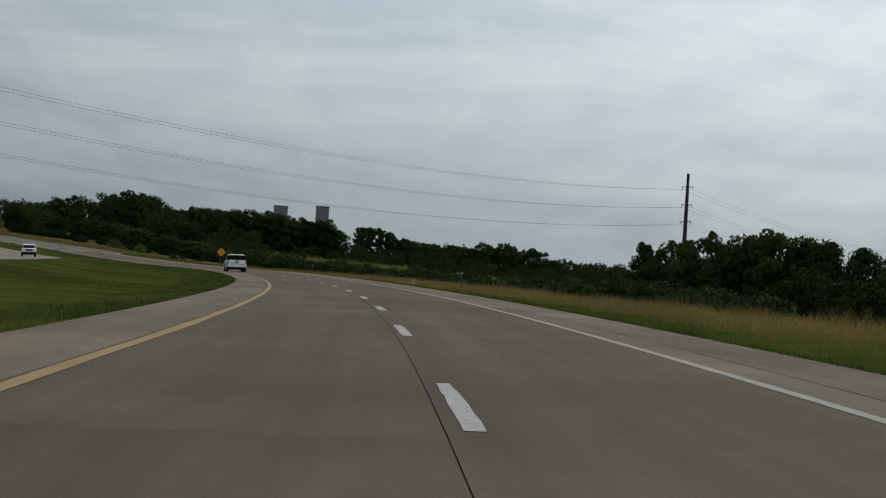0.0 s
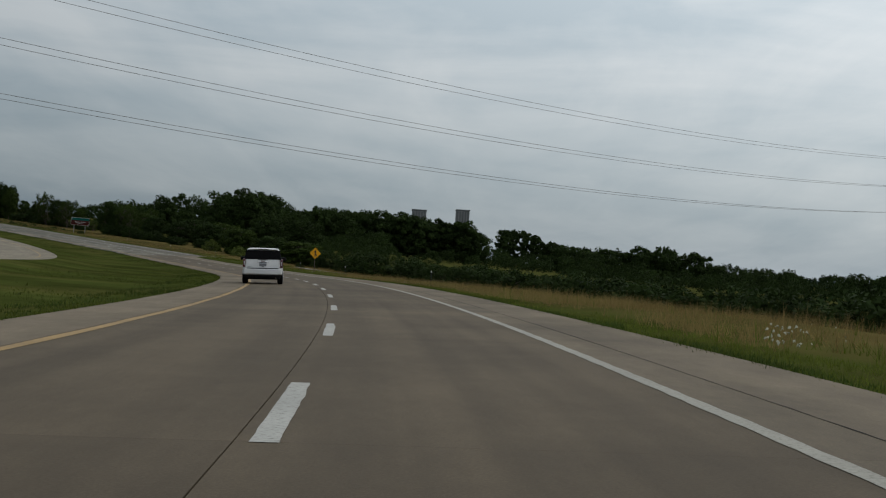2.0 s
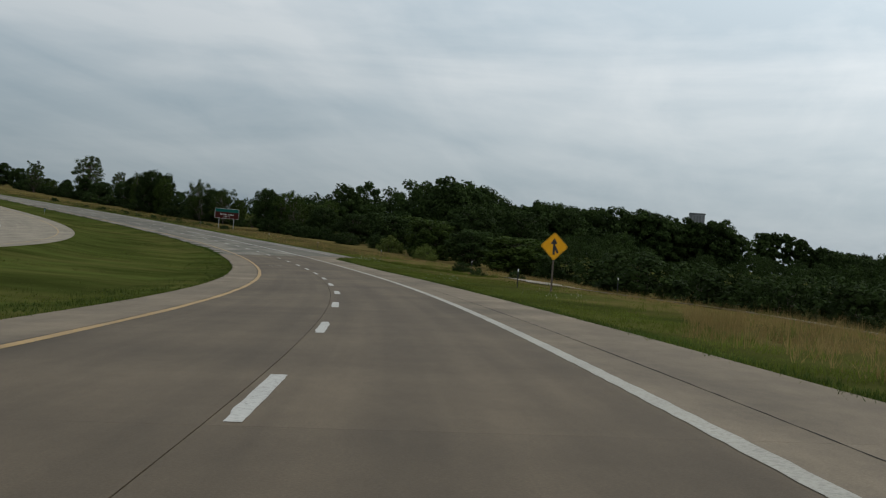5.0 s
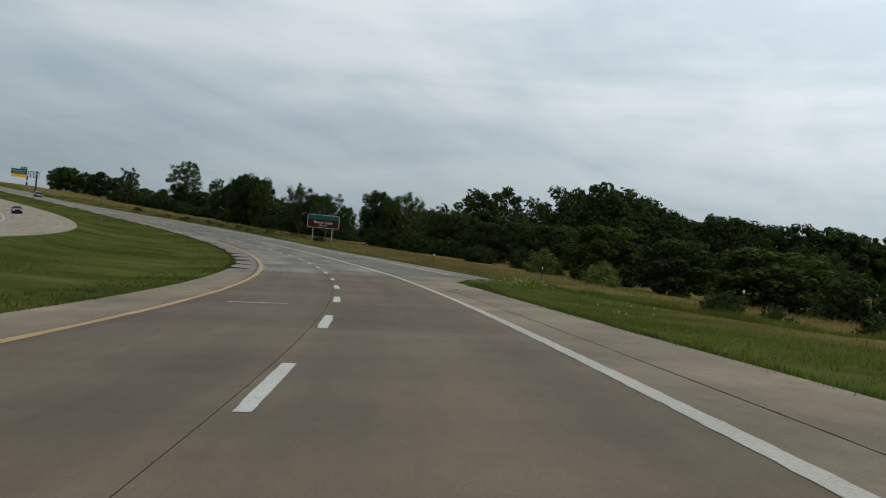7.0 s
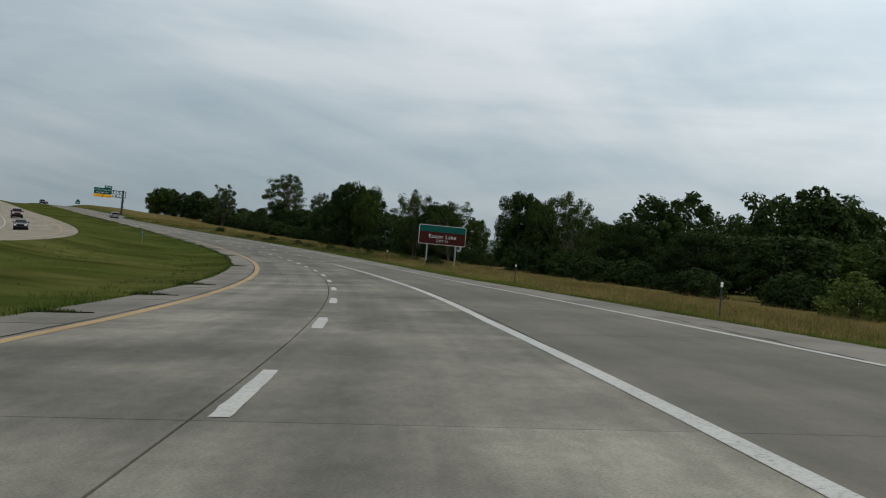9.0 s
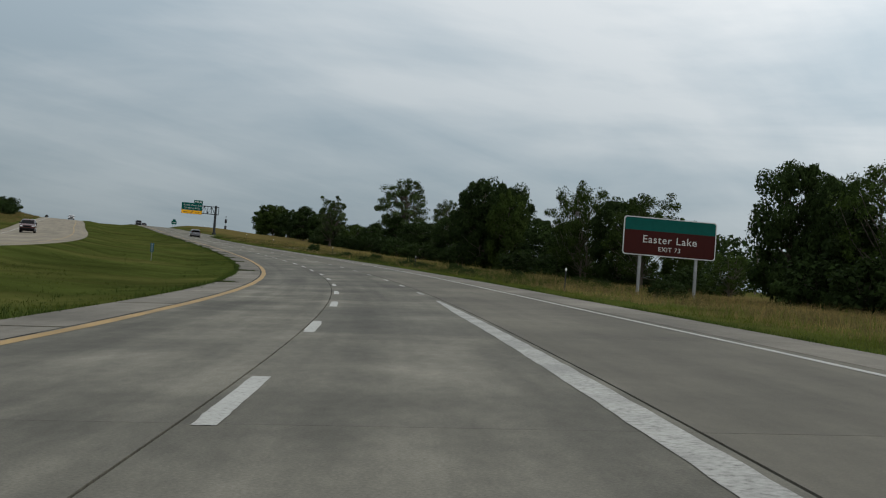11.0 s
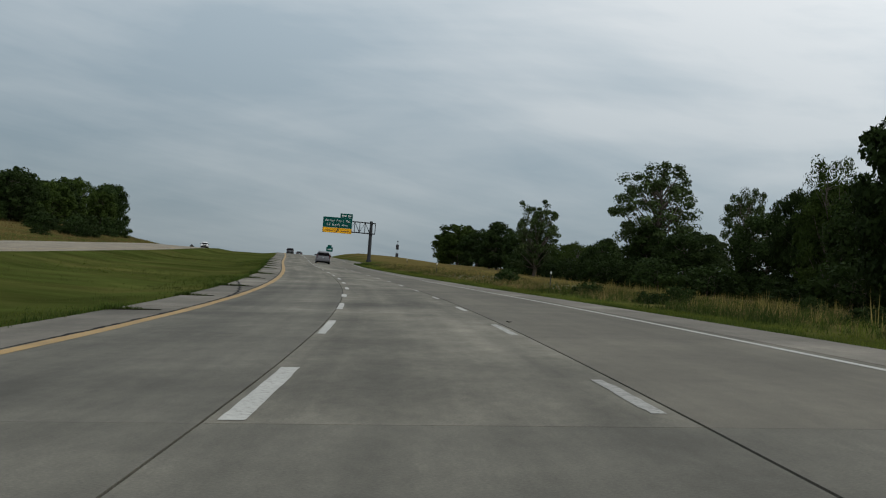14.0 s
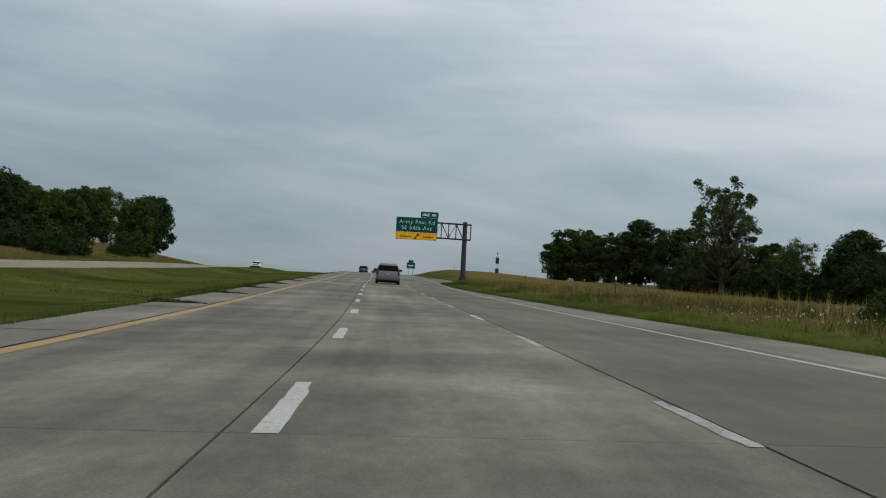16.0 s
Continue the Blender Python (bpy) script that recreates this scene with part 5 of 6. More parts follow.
def text_part(words, size, x, z, y, mat, parent, name="lettering", squeeze=1.0):
    """Raised letters as a mesh of their own, facing -y."""
    curve = bpy.data.curves.new(name, "FONT")
    curve.body, curve.size, curve.extrude, curve.align_x, curve.align_y, curve.space_character = words, size, 0.004, "CENTER", "CENTER", 1.12
    tmp = new("tmp_text", curve)
    bpy.context.view_layer.update()
    me = bpy.data.meshes.new_from_object(tmp.evaluated_get(bpy.context.evaluated_depsgraph_get()))
    bpy.data.objects.remove(tmp)
    bpy.data.curves.remove(curve)
    # each word is a part of its own
    co = np.empty(len(me.vertices) * 3)
    me.vertices.foreach_get("co", co)
    co = co.reshape(-1, 3)
    xs = np.sort(co[:, 0])
    cuts = [(xs[i] + xs[i + 1]) / 2 for i in np.argsort(np.diff(xs))[::-1][:words.count(" ")]]
    word_of = np.searchsorted(sorted(cuts), co[:, 0])
    faces = [tuple(p.vertices) for p in me.polygons]
    for k in range(words.count(" ") + 1):
        ids = np.nonzero(word_of == k)[0]
        at = {int(v): i for i, v in enumerate(ids)}
        piece = bpy.data.meshes.new(name)
        piece.from_pydata([tuple(co[v]) for v in ids], [], [tuple(at[v] for v in f) for f in faces if f[0] in at])
        piece.materials.append(mat)
        ob = new(name, piece)
        ob.matrix_basis = Matrix.Translation((x, y, z)) @ Matrix.Rotation(radians(90), 4, "X") @ Matrix.Diagonal((squeeze, 1, 1, 1))
        ob.parent = parent
    bpy.data.meshes.remove(me)


def stand(ob, s, u, h=None, yaw=0.0):
    """Stands a sign on the soil, its face turned to the traffic."""
    x, y, z = xyz(s, u, float(ground_h(s, u)) if h is None else h)
    ob.matrix_basis = pose(x, y, z, 0, 0, math.degrees(float(np.interp(s, S, HEAD))) + yaw)
    return ob


def post(parent, x, y, z0, z1, w, d, mat, name="post"):
    return part(name, *box(x, y, (z0 + z1) / 2, w, d, z1 - z0, 0.006), mat, parent)


def merge_sign():
    sign = tagged(new("merge_sign"), "yellow diamond warning sign with black merge arrow on a wooden post", "road sign")
    post(sign, 0, 0.07, -0.4, 3.2, 0.10, 0.10, WOOD_POST)
    c, r = 2.72, 0.862
    k = 0.06
    dia = lambda q: [(q - k, -k), (q - k, k), (k, q - k), (-k, q - k), (-q + k, k), (-q + k, -k), (-k, -q + k), (k, -q + k)]
    order = lambda pts: [(x, c + z) for x, z in sorted(pts, key=lambda p: math.atan2(p[1], p[0]))]
    part("sign_plate", *slab(order(dia(r)), -0.005, 0.001), SIGN_YELLOW, sign)
    part("sign_back", *slab(order(dia(r - 0.002)), 0.001, 0.006), DARK_STEEL, sign, "bare grey sign back")
    outer, inner = order(dia(r - 0.035)), order(dia(r - 0.06))
    n = len(outer)
    v = [(x, -0.009, z) for x, z in outer + inner]
    part("border", v, [(i, (i + 1) % n, (i + 1) % n + n, i + n) for i in range(n)], SIGN_BLACK, sign, "thin black border")
    arrow = part("arrow", *slab([(-0.09, c - 0.50), (0.05, c - 0.50), (0.05, c + 0.14), (0.19, c + 0.14), (-0.02, c + 0.50), (-0.23, c + 0.14), (-0.09, c + 0.14)], -0.012, -0.006), SIGN_BLACK, sign, "black merge arrow")
    part("branch", *slab([(0.05, c - 0.20), (0.17, c - 0.42), (0.29, c - 0.36), (0.05, c + 0.06)], -0.0125, -0.006), SIGN_BLACK, arrow)
    for z in (c - 0.35, c + 0.35):
        part("bolt", *box(0, -0.012, z, 0.03, 0.01, 0.03, 0.004), STEEL, sign)
    return sign


stand(merge_sign(), 247.6, 13.8, 0.12)


def lake_sign():
    sign = tagged(new("guide_sign"), "green over brown guide sign on two steel posts", "road sign")
    w, z0, z1 = 5.75, 1.80, 4.08
    part("sign_panel", *slab(round_rect(-w / 2, w / 2, z0, z1, 0.18), -0.03, 0.03), SIGN_WHITE, sign, "white-edged panel")
    b = 0.055
    part("green_field", *slab([(-w / 2 + b + 0.1, z1 - b), (-w / 2 + b, z1 - b - 0.1), (-w / 2 + b, z0 + 1.48), (w / 2 - b, z0 + 1.48), (w / 2 - b, z1 - b - 0.1), (w / 2 - b - 0.1, z1 - b)], -0.036, -0.02), SIGN_GREEN, sign, "blank green upper field")
    part("brown_field", *slab([(-w / 2 + b, z0 + 1.48), (-w / 2 + b, z0 + b + 0.1), (-w / 2 + b + 0.1, z0 + b), (w / 2 - b - 0.1, z0 + b), (w / 2 - b, z0 + b + 0.1), (w / 2 - b, z0 + 1.48)], -0.036, -0.02), SIGN_BROWN, sign, "brown lower field")
    text_part("Easter Lake", 0.63, 0.0, z0 + 0.96, -0.040, SIGN_WHITE, sign, "place_name", 1.02)
    text_part("EXIT 73", 0.38, 0.0, z0 + 0.42, -0.040, SIGN_WHITE, sign, "exit_text")
    for x in (-1.75, 1.75):
        post(sign, x, 0.12, -1.2, z1 - 0.1, 0.16, 0.14, STEEL)
    for z in (z0 + 0.3, z0 + 1.2, z1 - 0.3):
        part("stringer", *box(0, 0.045, z, w - 0.3, 0.04, 0.07), STEEL, sign)
    return sign


stand(lake_sign(), 466, 20.2, 1.05, 2.0)


def cantilever():
    g = tagged(new("overhead_sign_gantry"), "steel cantilever gantry carrying a green exit sign with yellow strip", "road sign")
    # x is metres to the right of the lane line
    part("column", *joined([tube([(12.4, 0, -1.0), (12.4, 0, 3.6), (12.4, 0, 7.95)], [0.36, 0.33, 0.29], 14)]), DARK_STEEL, g, "thick tapered steel column")
    part("base_flange", *joined([tube([(12.4, 0, -0.2), (12.4, 0, 0.45)], [0.55, 0.55], 14)]), DARK_STEEL, g)
    for z in (5.55, 7.6):
        for y in (-0.35, 0.35):
            part("chord", *joined([tube([(3.2, y, z + 0.12), (13.2, y, z - 0.02)], [0.085, 0.085], 7)]), DARK_STEEL, g)
    n = 5
    for k in range(n + 1):
        x = 8.2 + (13.2 - 8.2) * k / n
        for y in (-0.35, 0.35):
            part("strut", *joined([tube([(x, y, 5.55), (x, y, 7.65)], [0.05, 0.05], 6)]), DARK_STEEL, g)
        if k < n and k != 4:
            x2 = 8.2 + (13.2 - 8.2) * (k + 1) / n
            a, b = ((x, 5.6), (x2, 7.6)) if k % 2 == 0 else ((x, 7.6), (x2, 5.6))
            for y in (-0.35, 0.35):
                part("brace", *joined([tube([(a[0], y, a[1]), (b[0], y, b[1])], [0.035, 0.035], 6)]), DARK_STEEL, g)
    panel = part("sign_panel", *slab(round_rect(3.05, 8.65, 5.15, 8.15, 0.1), -0.52, -0.46), SIGN_GREEN, g, "green exit sign panel")
    part("border", *slab([(3.1, 6.13), (8.6, 6.13), (8.6, 6.17), (3.1, 6.17)], -0.53, -0.52), SIGN_WHITE, panel)
    part("exit_strip", *slab(round_rect(3.08, 8.62, 5.18, 6.12, 0.08), -0.54, -0.52), SIGN_YELLOW, g, "yellow strip with black arrow")
    arrow = slab([(5.55, 5.30), (5.70, 5.22), (6.02, 5.70), (6.14, 5.62), (6.16, 6.02), (5.78, 5.86), (5.90, 5.78)], -0.552, -0.54)
    part("arrow", *arrow, SIGN_BLACK, panel, "black slanting arrow")
    for x0, x1 in ((3.6, 5.0), (6.7, 8.1)):
        part("text_bar", *slab([(x0, 5.50), (x1, 5.50), (x1, 5.62), (x0, 5.62)], -0.548, -0.54), DARK_STEEL, panel)
    text_part("Army Post Rd", 0.72, 5.85, 7.52, -0.525, SIGN_WHITE, panel, "road_name", 1.05)
    text_part("SE 64th Ave", 0.72, 5.85, 6.72, -0.525, SIGN_WHITE, panel, "road_name", 1.05)
    tab = part("exit_tab", *slab(round_rect(6.3, 8.7, 8.17, 9.0, 0.08), -0.52, -0.46), SIGN_GREEN, g, "small green exit number tab")
    for x0, x1 in ((6.55, 7.5), (7.8, 8.4)):
        part("text_bar", *slab([(x0, 8.42), (x1, 8.42), (x1, 8.72), (x0, 8.72)], -0.53, -0.52), SIGN_WHITE, tab)
    return g


stand(cantilever(), 746.5, 0.0, 0.0)


def delineator(tall=1.25):
    d = tagged(new("delineator_post"), "thin dark steel delineator post with a white reflector", "road post", group="delineators")
    post(d, 0, 0, -0.3, tall, 0.055, 0.03, DARK_STEEL)
    part("reflector", *box(0, -0.025, tall - 0.10, 0.085, 0.012, 0.16, 0.01), GLASS_LENS, d, "white reflector")
    return d


DELINEATORS = [(90, 12.4), (171, 12.3), (252, 12.6), (339, 17.3), (360, 12.6), (311.7, 22.2), (259, 21.2), (398, 12.4), (459, 12.5), (519, 12.6), (579, 13.0), (640, 13.1), (700, 15.5), (790, 14.0)]
first = stand(delineator(), *DELINEATORS[0])
for s, u in DELINEATORS[1:]:
    stand(copy_thing(first, Matrix.Identity(4)), s, u)


def mile_marker():
    m = tagged(new("mile_marker"), "narrow blue-green mile marker with pale digit bars on a post", "road sign")
    post(m, 0, 0.03, -0.3, 1.48, 0.05, 0.04, STEEL)
    plate = part("plate", *slab(round_rect(-0.15, 0.15, 0.72, 1.52, 0.03), -0.01, 0.005), SIGN_BLUE, m)
    for z in (0.81, 0.99, 1.17, 1.35):
        part("digit_bar", *slab([(-0.06, z), (0.06, z), (0.06, z + 0.10), (-0.06, z + 0.10)], -0.014, -0.010), STEEL, plate)
    return m


stand(mile_marker(), 510, -13.0)


def exit_sign():
    e = tagged(new("exit_sign"), "small green exit sign on two posts at the ramp", "road sign")
    for x in (-0.45, 0.45):
        post(e, x, 0.05, -0.4, 2.2, 0.08, 0.08, WOOD_POST)
    p = part("sign_panel", *slab(round_rect(-0.85, 0.85, 1.35, 2.55, 0.08), -0.02, 0.02), SIGN_GREEN, e)
    part("tab", *slab(round_rect(-0.5, 0.5, 2.56, 3.05, 0.06), -0.02, 0.02), SIGN_GREEN, e)
    part("text_bar", *slab([(-0.5, 1.8), (0.5, 1.8), (0.5, 2.05), (-0.5, 2.05)], -0.026, -0.02), SIGN_WHITE, p)
    return e


stand(exit_sign(), 833.4, 8.0)


def sensor_mast():
    d = tagged(new("traffic_sensor"), "roadside traffic sensor mast with dark cabinet and panel", "traffic sensor")
    part("mast", *joined([tube([(0, 0, -0.3), (0, 0, 4.7)], [0.07, 0.055], 8)]), STEEL, d)
    part("cabinet", *box(0, -0.1, 0.75, 0.75, 0.5, 1.3, 0.04), SIGN_BLACK, d, "dark equipment cabinet")
    part("panel_box", *box(0, -0.12, 3.1, 0.75, 0.16, 1.35, 0.03), SIGN_BLACK, d, "dark flat panel")
    part("sensor_head", *box(0, -0.05, 4.65, 0.35, 0.2, 0.3, 0.04), DARK_STEEL, d)
    return d


stand(sensor_mast(), 847, 27.0)
rear = stand(merge_sign(), 955, -35.6, None, 180)
tagged(rear, "bare back of a diamond warning sign beside the far carriageway")


# ---- power line ----
pole = tagged(new("power_pole"), "tall dark steel transmission pole with three crossarms", "utility pole")
PX, PY, PZ = 66.5, 263.7, 27.9
BASE = PZ - 31.0
part("shaft", *joined([tube([(0, 0, 0), (0, 0, 16), (0, 0, 31.0)], [0.62, 0.48, 0.30], 12)]), DARK_STEEL, pole)
LINE_TURN = 138.0
LEVELS = (24.93, 20.99, 17.32)
for z in LEVELS:
    arm = part("crossarm", *joined([tube([(-1.36, 0, z - BASE + 0.15), (0, 0, z - BASE - 0.05), (1.36, 0, z - BASE + 0.15)], [0.06, 0.10, 0.06], 7)]), DARK_STEEL, pole)
    for x in (-1.26, 1.26):
        part("insulator", *joined([tube([(x, 0, z - BASE + 0.12), (x, 0, z - BASE - 0.5)], [0.07, 0.05], 7)]), DARK_STEEL, arm)
pole.matrix_basis = pose(PX, PY, BASE, 0, 0, LINE_TURN - 0)
WIRE = material("aluminium_wire", [(0.16, 0.16, 0.165), (0.22, 0.22, 0.225)], scale=5.0, rough=0.5, metal=0.5)
ld = Vector((-math.sin(radians(LINE_TURN)), math.cos(radians(LINE_TURN)), 0))
ln = Vector((math.cos(radians(LINE_TURN)), math.sin(radians(LINE_TURN)), 0))
for level, z in enumerate(LEVELS):
    for side in (-1.26, 1.26):
        for way, span, rise, sag in ((1, 215.0, -1.48, 4.87), (-1, 215.0, -3.0, 5.0)):
            a = Vector((PX, PY, z - 0.45)) + ln * side
            pts = []
            for k in range(41):
                q = k / 40
                pts.append(tuple(a + ld * way * span * q + Vector((0, 0, rise * q - 4 * sag * q * (1 - q)))))
            w = new("power_line", mesh_of("power_line", *tube(pts, [0.020] * 41, 5), WIRE, True))
            tagged(w, "long sagging aluminium power line wire", "power line", group="power line wires")

# a plain wooden utility pole among the trees
up = tagged(new("utility_pole"), "old wooden utility pole with a small transformer", "utility pole")
part("shaft", *joined([tube([(0, 0, -0.5), (0, 0, 6.6)], [0.16, 0.12], 9)]), WOOD_POST, up)
part("transformer", *joined([tube([(0.28, 0, 4.6), (0.28, 0, 5.3)], [0.17, 0.17], 10)]), STEEL, up)
stand(up, 560, 71.5)

def locate(x, y):
    """Road coordinates of a place."""
    i = int(np.argmin((AX - x) ** 2 + (AY - y) ** 2))
    psi = HEAD[i]
    along = -math.sin(psi) * (x - AX[i]) + math.cos(psi) * (y - AY[i])
    return float(S[i] + along), float(math.cos(psi) * (x - AX[i]) + math.sin(psi) * (y - AY[i]))


# the wooded bank beyond the opposite carriageway
for style, x, y, ztop, w in (("round", -427, 611, 42.0, 12), ("round", -415, 602, 40.0, 12), ("round", -440, 622, 41.5, 11), ("round", -453, 636, 43.3, 12), ("round", -470, 648, 46.0, 12), ("round", -490, 664, 49.5, 13),
                             ("airy", -508, 680, 53.3, 12), ("round", -500, 682, 48.0, 11), ("round", -520, 696, 52.5, 12), ("round", -530, 706, 55.0, 13), ("round", -478, 640, 47.0, 12), ("round", -512, 672, 50.0, 12), ("bush", -432, 640, 34.5, 9), ("bush", -412, 596, 33.0, 8), ("bush", -390, 603, 30.5, 9), ("bush", -396, 598, 29.6, 8), ("bush", -404, 603, 31.0, 9), ("bush", -384, 598, 28.6, 7)):
    s, u = locate(x, y)
    plant(style, s, u, ztop - float(np.interp(s, S, AZ)), w)
for s, u, high, w in ((753, -44, 3.7, 5.4), (798, -44, 2.1, 5.0), (722, -45, 1.6, 4.0)):
    plant("bush", s, u, float(ground_h(s, u)) + high, w)
unplant()

# woods: rows of start, end (x, y, top height there), how deep they are, how many trees, tree width
rngw = np.random.default_rng(17)


def wood_spots(rows):
    spots = []
    for (x0, y0, t0), (x1, y1, t1), deep, n, w in rows:
        d = Vector((x1 - x0, y1 - y0, 0)).normalized()
        back = Vector((-d.y, d.x, 0))
        if back.y < 0:
            back = -back
        for k in range(n):
            q = (k + rngw.random()) / n
            off = rngw.random() * deep
            x, y = x0 + (x1 - x0) * q + back.x * off, y0 + (y1 - y0) * q + back.y * off
            top = t0 + (t1 - t0) * q + rngw.normal() * 0.9 - rngw.random() ** 3 * 3.5
            s, u = locate(x, y)
            g = float(np.interp(s, S, AZ)) + float(ground_h(s, u))
            spots.append((x, y, g, max(4.0, top - g), w * rngw.uniform(0.7, 1.35)))
    return spots


NEAR_WOODS = [((-134, 518, 26.4), (-122, 528, 26.3), 10, 4, 15), ((-116, 554, 30.0), (-103, 563, 30.5), 14, 7, 15), ((-112, 560, 31.8), (-104, 566, 31.8), 10, 4, 16), ((-104, 566, 31), (-88, 590, 25.8), 18, 9, 14),
             ((-100, 620, 30.5), (-80, 624, 29.0), 14, 7, 14), ((-95, 674, 33.0), (-60, 676, 32.4), 14, 12, 14), ((-62, 676, 32.2), (-26, 678, 31.6), 12, 14, 13), ((-28, 678, 30.5), (-18, 679, 25.5), 8, 5, 11)]
MID_WOODS = [((-118, 606, 34.6), (-104, 609, 31.8), 10, 5, 15), ((-92, 612, 29.5), (-78, 614, 29), 12, 5, 13), ((-92, 690, 33.5), (-50, 688, 33.0), 20, 10, 15), ((-50, 688, 32), (-38, 690, 28.0), 14, 5, 13), ((-140, 590, 29.5), (-105, 600, 29), 14, 9, 14),
             ((-168, 600, 24.5), (-140, 596, 25), 14, 6, 11), ((-95, 520, 18.0), (-50, 545, 17.0), 26, 9, 14), ((-85, 460, 14), (-40, 480, 12.5), 26, 10, 13), ((-70, 425, 12), (-25, 440, 10.0), 22, 9, 12)]
VALLEY_WOODS = [((-10, 795, 33.5), (2, 802, 34), 8, 4, 13), ((2, 800, 31), (20, 795, 28), 12, 6, 14), ((20, 790, 27), (45, 790, 24.5), 14, 9, 14), ((30, 770, 24.2), (65, 788, 24.8), 16, 13, 14), ((65, 790, 25.5), (108, 818, 27.8), 16, 15, 15),
             ((110, 846, 21.0), (135, 850, 21.5), 14, 8, 14), ((130, 930, 20), (210, 1000, 24), 30, 20, 17), ((150, 880, 20), (260, 900, 22), 30, 24, 17), ((200, 860, 20), (330, 800, 20), 30, 26, 16), ((-90, 760, 26), (-20, 790, 25), 30, 16, 15)]
FAR_WOODS = [((-20, 690, 19), (70, 720, 15.5), 30, 16, 14), ((60, 720, 14), (170, 760, 13.5), 30, 16, 14), ((-30, 590, 15), (60, 620, 11.5), 30, 15, 14), ((60, 600, 9.5), (160, 560, 8.5), 30, 15, 13), ((10, 500, 9.0), (90, 480, 7.0), 26, 16, 12), ((95, 420, 7.0), (150, 330, 7.0), 26, 26, 11),
             ((-170, 560, 22.5), (-150, 600, 26), 20, 8, 12), ((-185, 640, 27), (-160, 700, 31), 40, 16, 14)]
woods("woods_edge", "dark green broadleaf wood beyond the verge", wood_spots(NEAR_WOODS + MID_WOODS), LEAF_DARK, 9, 0.39, 80)
woods("far_woods", "dark distant broadleaf woods across the valley", wood_spots(VALLEY_WOODS + FAR_WOODS), LEAF_DARK, 10, 0.64, 28)

# ridge on the horizon, distance haze mixed into its own colour
HAZE = material("haze_toned_ridge", [(0.05, 0.075, 0.075), (0.075, 0.10, 0.095)], scale=0.02, rough=1.0, spec=0.0)
ang = np.linspace(radians(-45), radians(75), 160)
ridge_v, ridge_f = [], []
for i, a in enumerate(ang):
    r = 2300.0
    x, y = -math.sin(a) * r, math.cos(a) * r
    h = 34 + 14 * noise.noise((a * 5.0, 0.3, 0)) + 5 * noise.noise((a * 28.0, 1.3, 0)) + 1.6 * noise.noise((a * 150.0, 2.3, 0)) + 50 * max(0, math.sin(min(a * 1.6, 1.5)))
    ridge_v += [(x, y, -60.0), (x, y, h), (x * 1.25, y * 1.25, h + 10), (x * 1.25, y * 1.25, -60)]
for i in range(len(ang) - 1):
    for k in range(3):
        ridge_f.append((4 * i + k, 4 * i + k + 1, 4 * i + 5 + k, 4 * i + 4 + k))
tagged(sheet("backdrop", ridge_v, ridge_f, HAZE, None, None, True), "wooded ridge on the horizon with haze in its colour", "hills", kind="structure")

# two grey towers over the trees
TOWER = material("tower_concrete", [(0.15, 0.155, 0.16), (0.22, 0.225, 0.235)], scale=0.3, rough=0.9, big=(0.06, 0.8, 1.1))
TOWER_DARK = material("tower_dark_band", [(0.10, 0.105, 0.11), (0.14, 0.145, 0.15)], scale=0.5, rough=0.9)
for x, y, top, w in ((-108, 1400, 71.5, 15.0), (-62, 1400, 74.0, 14.0)):
    tw = tagged(new("tower"), "grey concrete tower block above distant trees", "tower", group="distant towers")
    part("shaft", *box(0, 0, (top + 20) / 2 - 20, w, w, top + 20, 0.6), TOWER, tw)
    part("cap", *box(0, 0, top + 0.6, w + 0.8, w + 0.8, 1.4, 0.2), TOWER_DARK, tw)
    for k in range(5):
        part("rib", *box(-w / 2 + w * (k + 0.5) / 5, -w / 2 - 0.2, top - 8, w / 9, 0.5, 14, 0.1), TOWER_DARK, tw)
    tw.matrix_basis = pose(x, y, 0, 0, 0, 6)

# ---- grasses and weeds on the verges ----
def tufts(name, label, count, s0, s1, place_u, height, blades, wide, mat, seed, clump=0.0, lean=0.35):
    """Many upright blades in one mesh. place_u: offsets from s and random numbers."""
    rng = np.random.default_rng(seed)
    s = rng.uniform(s0, s1, count)
    u = place_u(s, rng.random(count))
    if clump:
        keep = np.array([noise.noise((a * 0.10, b * 0.22, seed)) for a, b in zip(s, u)]) > rng.uniform(-clump, clump * 0.6, count)
        s, u = s[keep], u[keep]
    # none on the ramp
    free = (s > 316) | (u < ramp_left(s) - 0.05) | (u > ramp_left(s) + 5.1)
    s, u = s[free], u[free]
    p = xyz(s, u, ground_h(s, u) - 0.02)
    n = len(p) * blades
    base = np.repeat(p, blades, 0)
    base[:, :2] += rng.normal(size=(n, 2)) * 0.09
    h = height * rng.uniform(0.45, 1.15, n) * np.repeat(rng.uniform(0.7, 1.15, len(p)), blades)
    # stands of higher and lower growth
    h = h * np.repeat(np.array([0.95 + 1.1 * noise.noise((q * 0.35, w * 0.45, seed + 3.0)) for q, w in zip(s, u)]).clip(0.35, 1.7), blades)
    a = rng.uniform(0, 6.283, n)
    tip = base + np.stack([np.cos(a) * h * lean * rng.random(n), np.sin(a) * h * lean * rng.random(n), h], -1)
    b = a + rng.uniform(1.0, 2.1, n)
    side = np.stack([np.cos(b), np.sin(b), 0 * b], -1) * (wide * rng.uniform(0.6, 1.4, n))[:, None]
    v = np.stack([base - side, base + side, tip], 1).reshape(-1, 3)
    tri = np.arange(3 * n).reshape(-1, 3)
    return tagged(new(name, mesh_of(name, v, tri, mat)), label, "grass", kind="stuff")


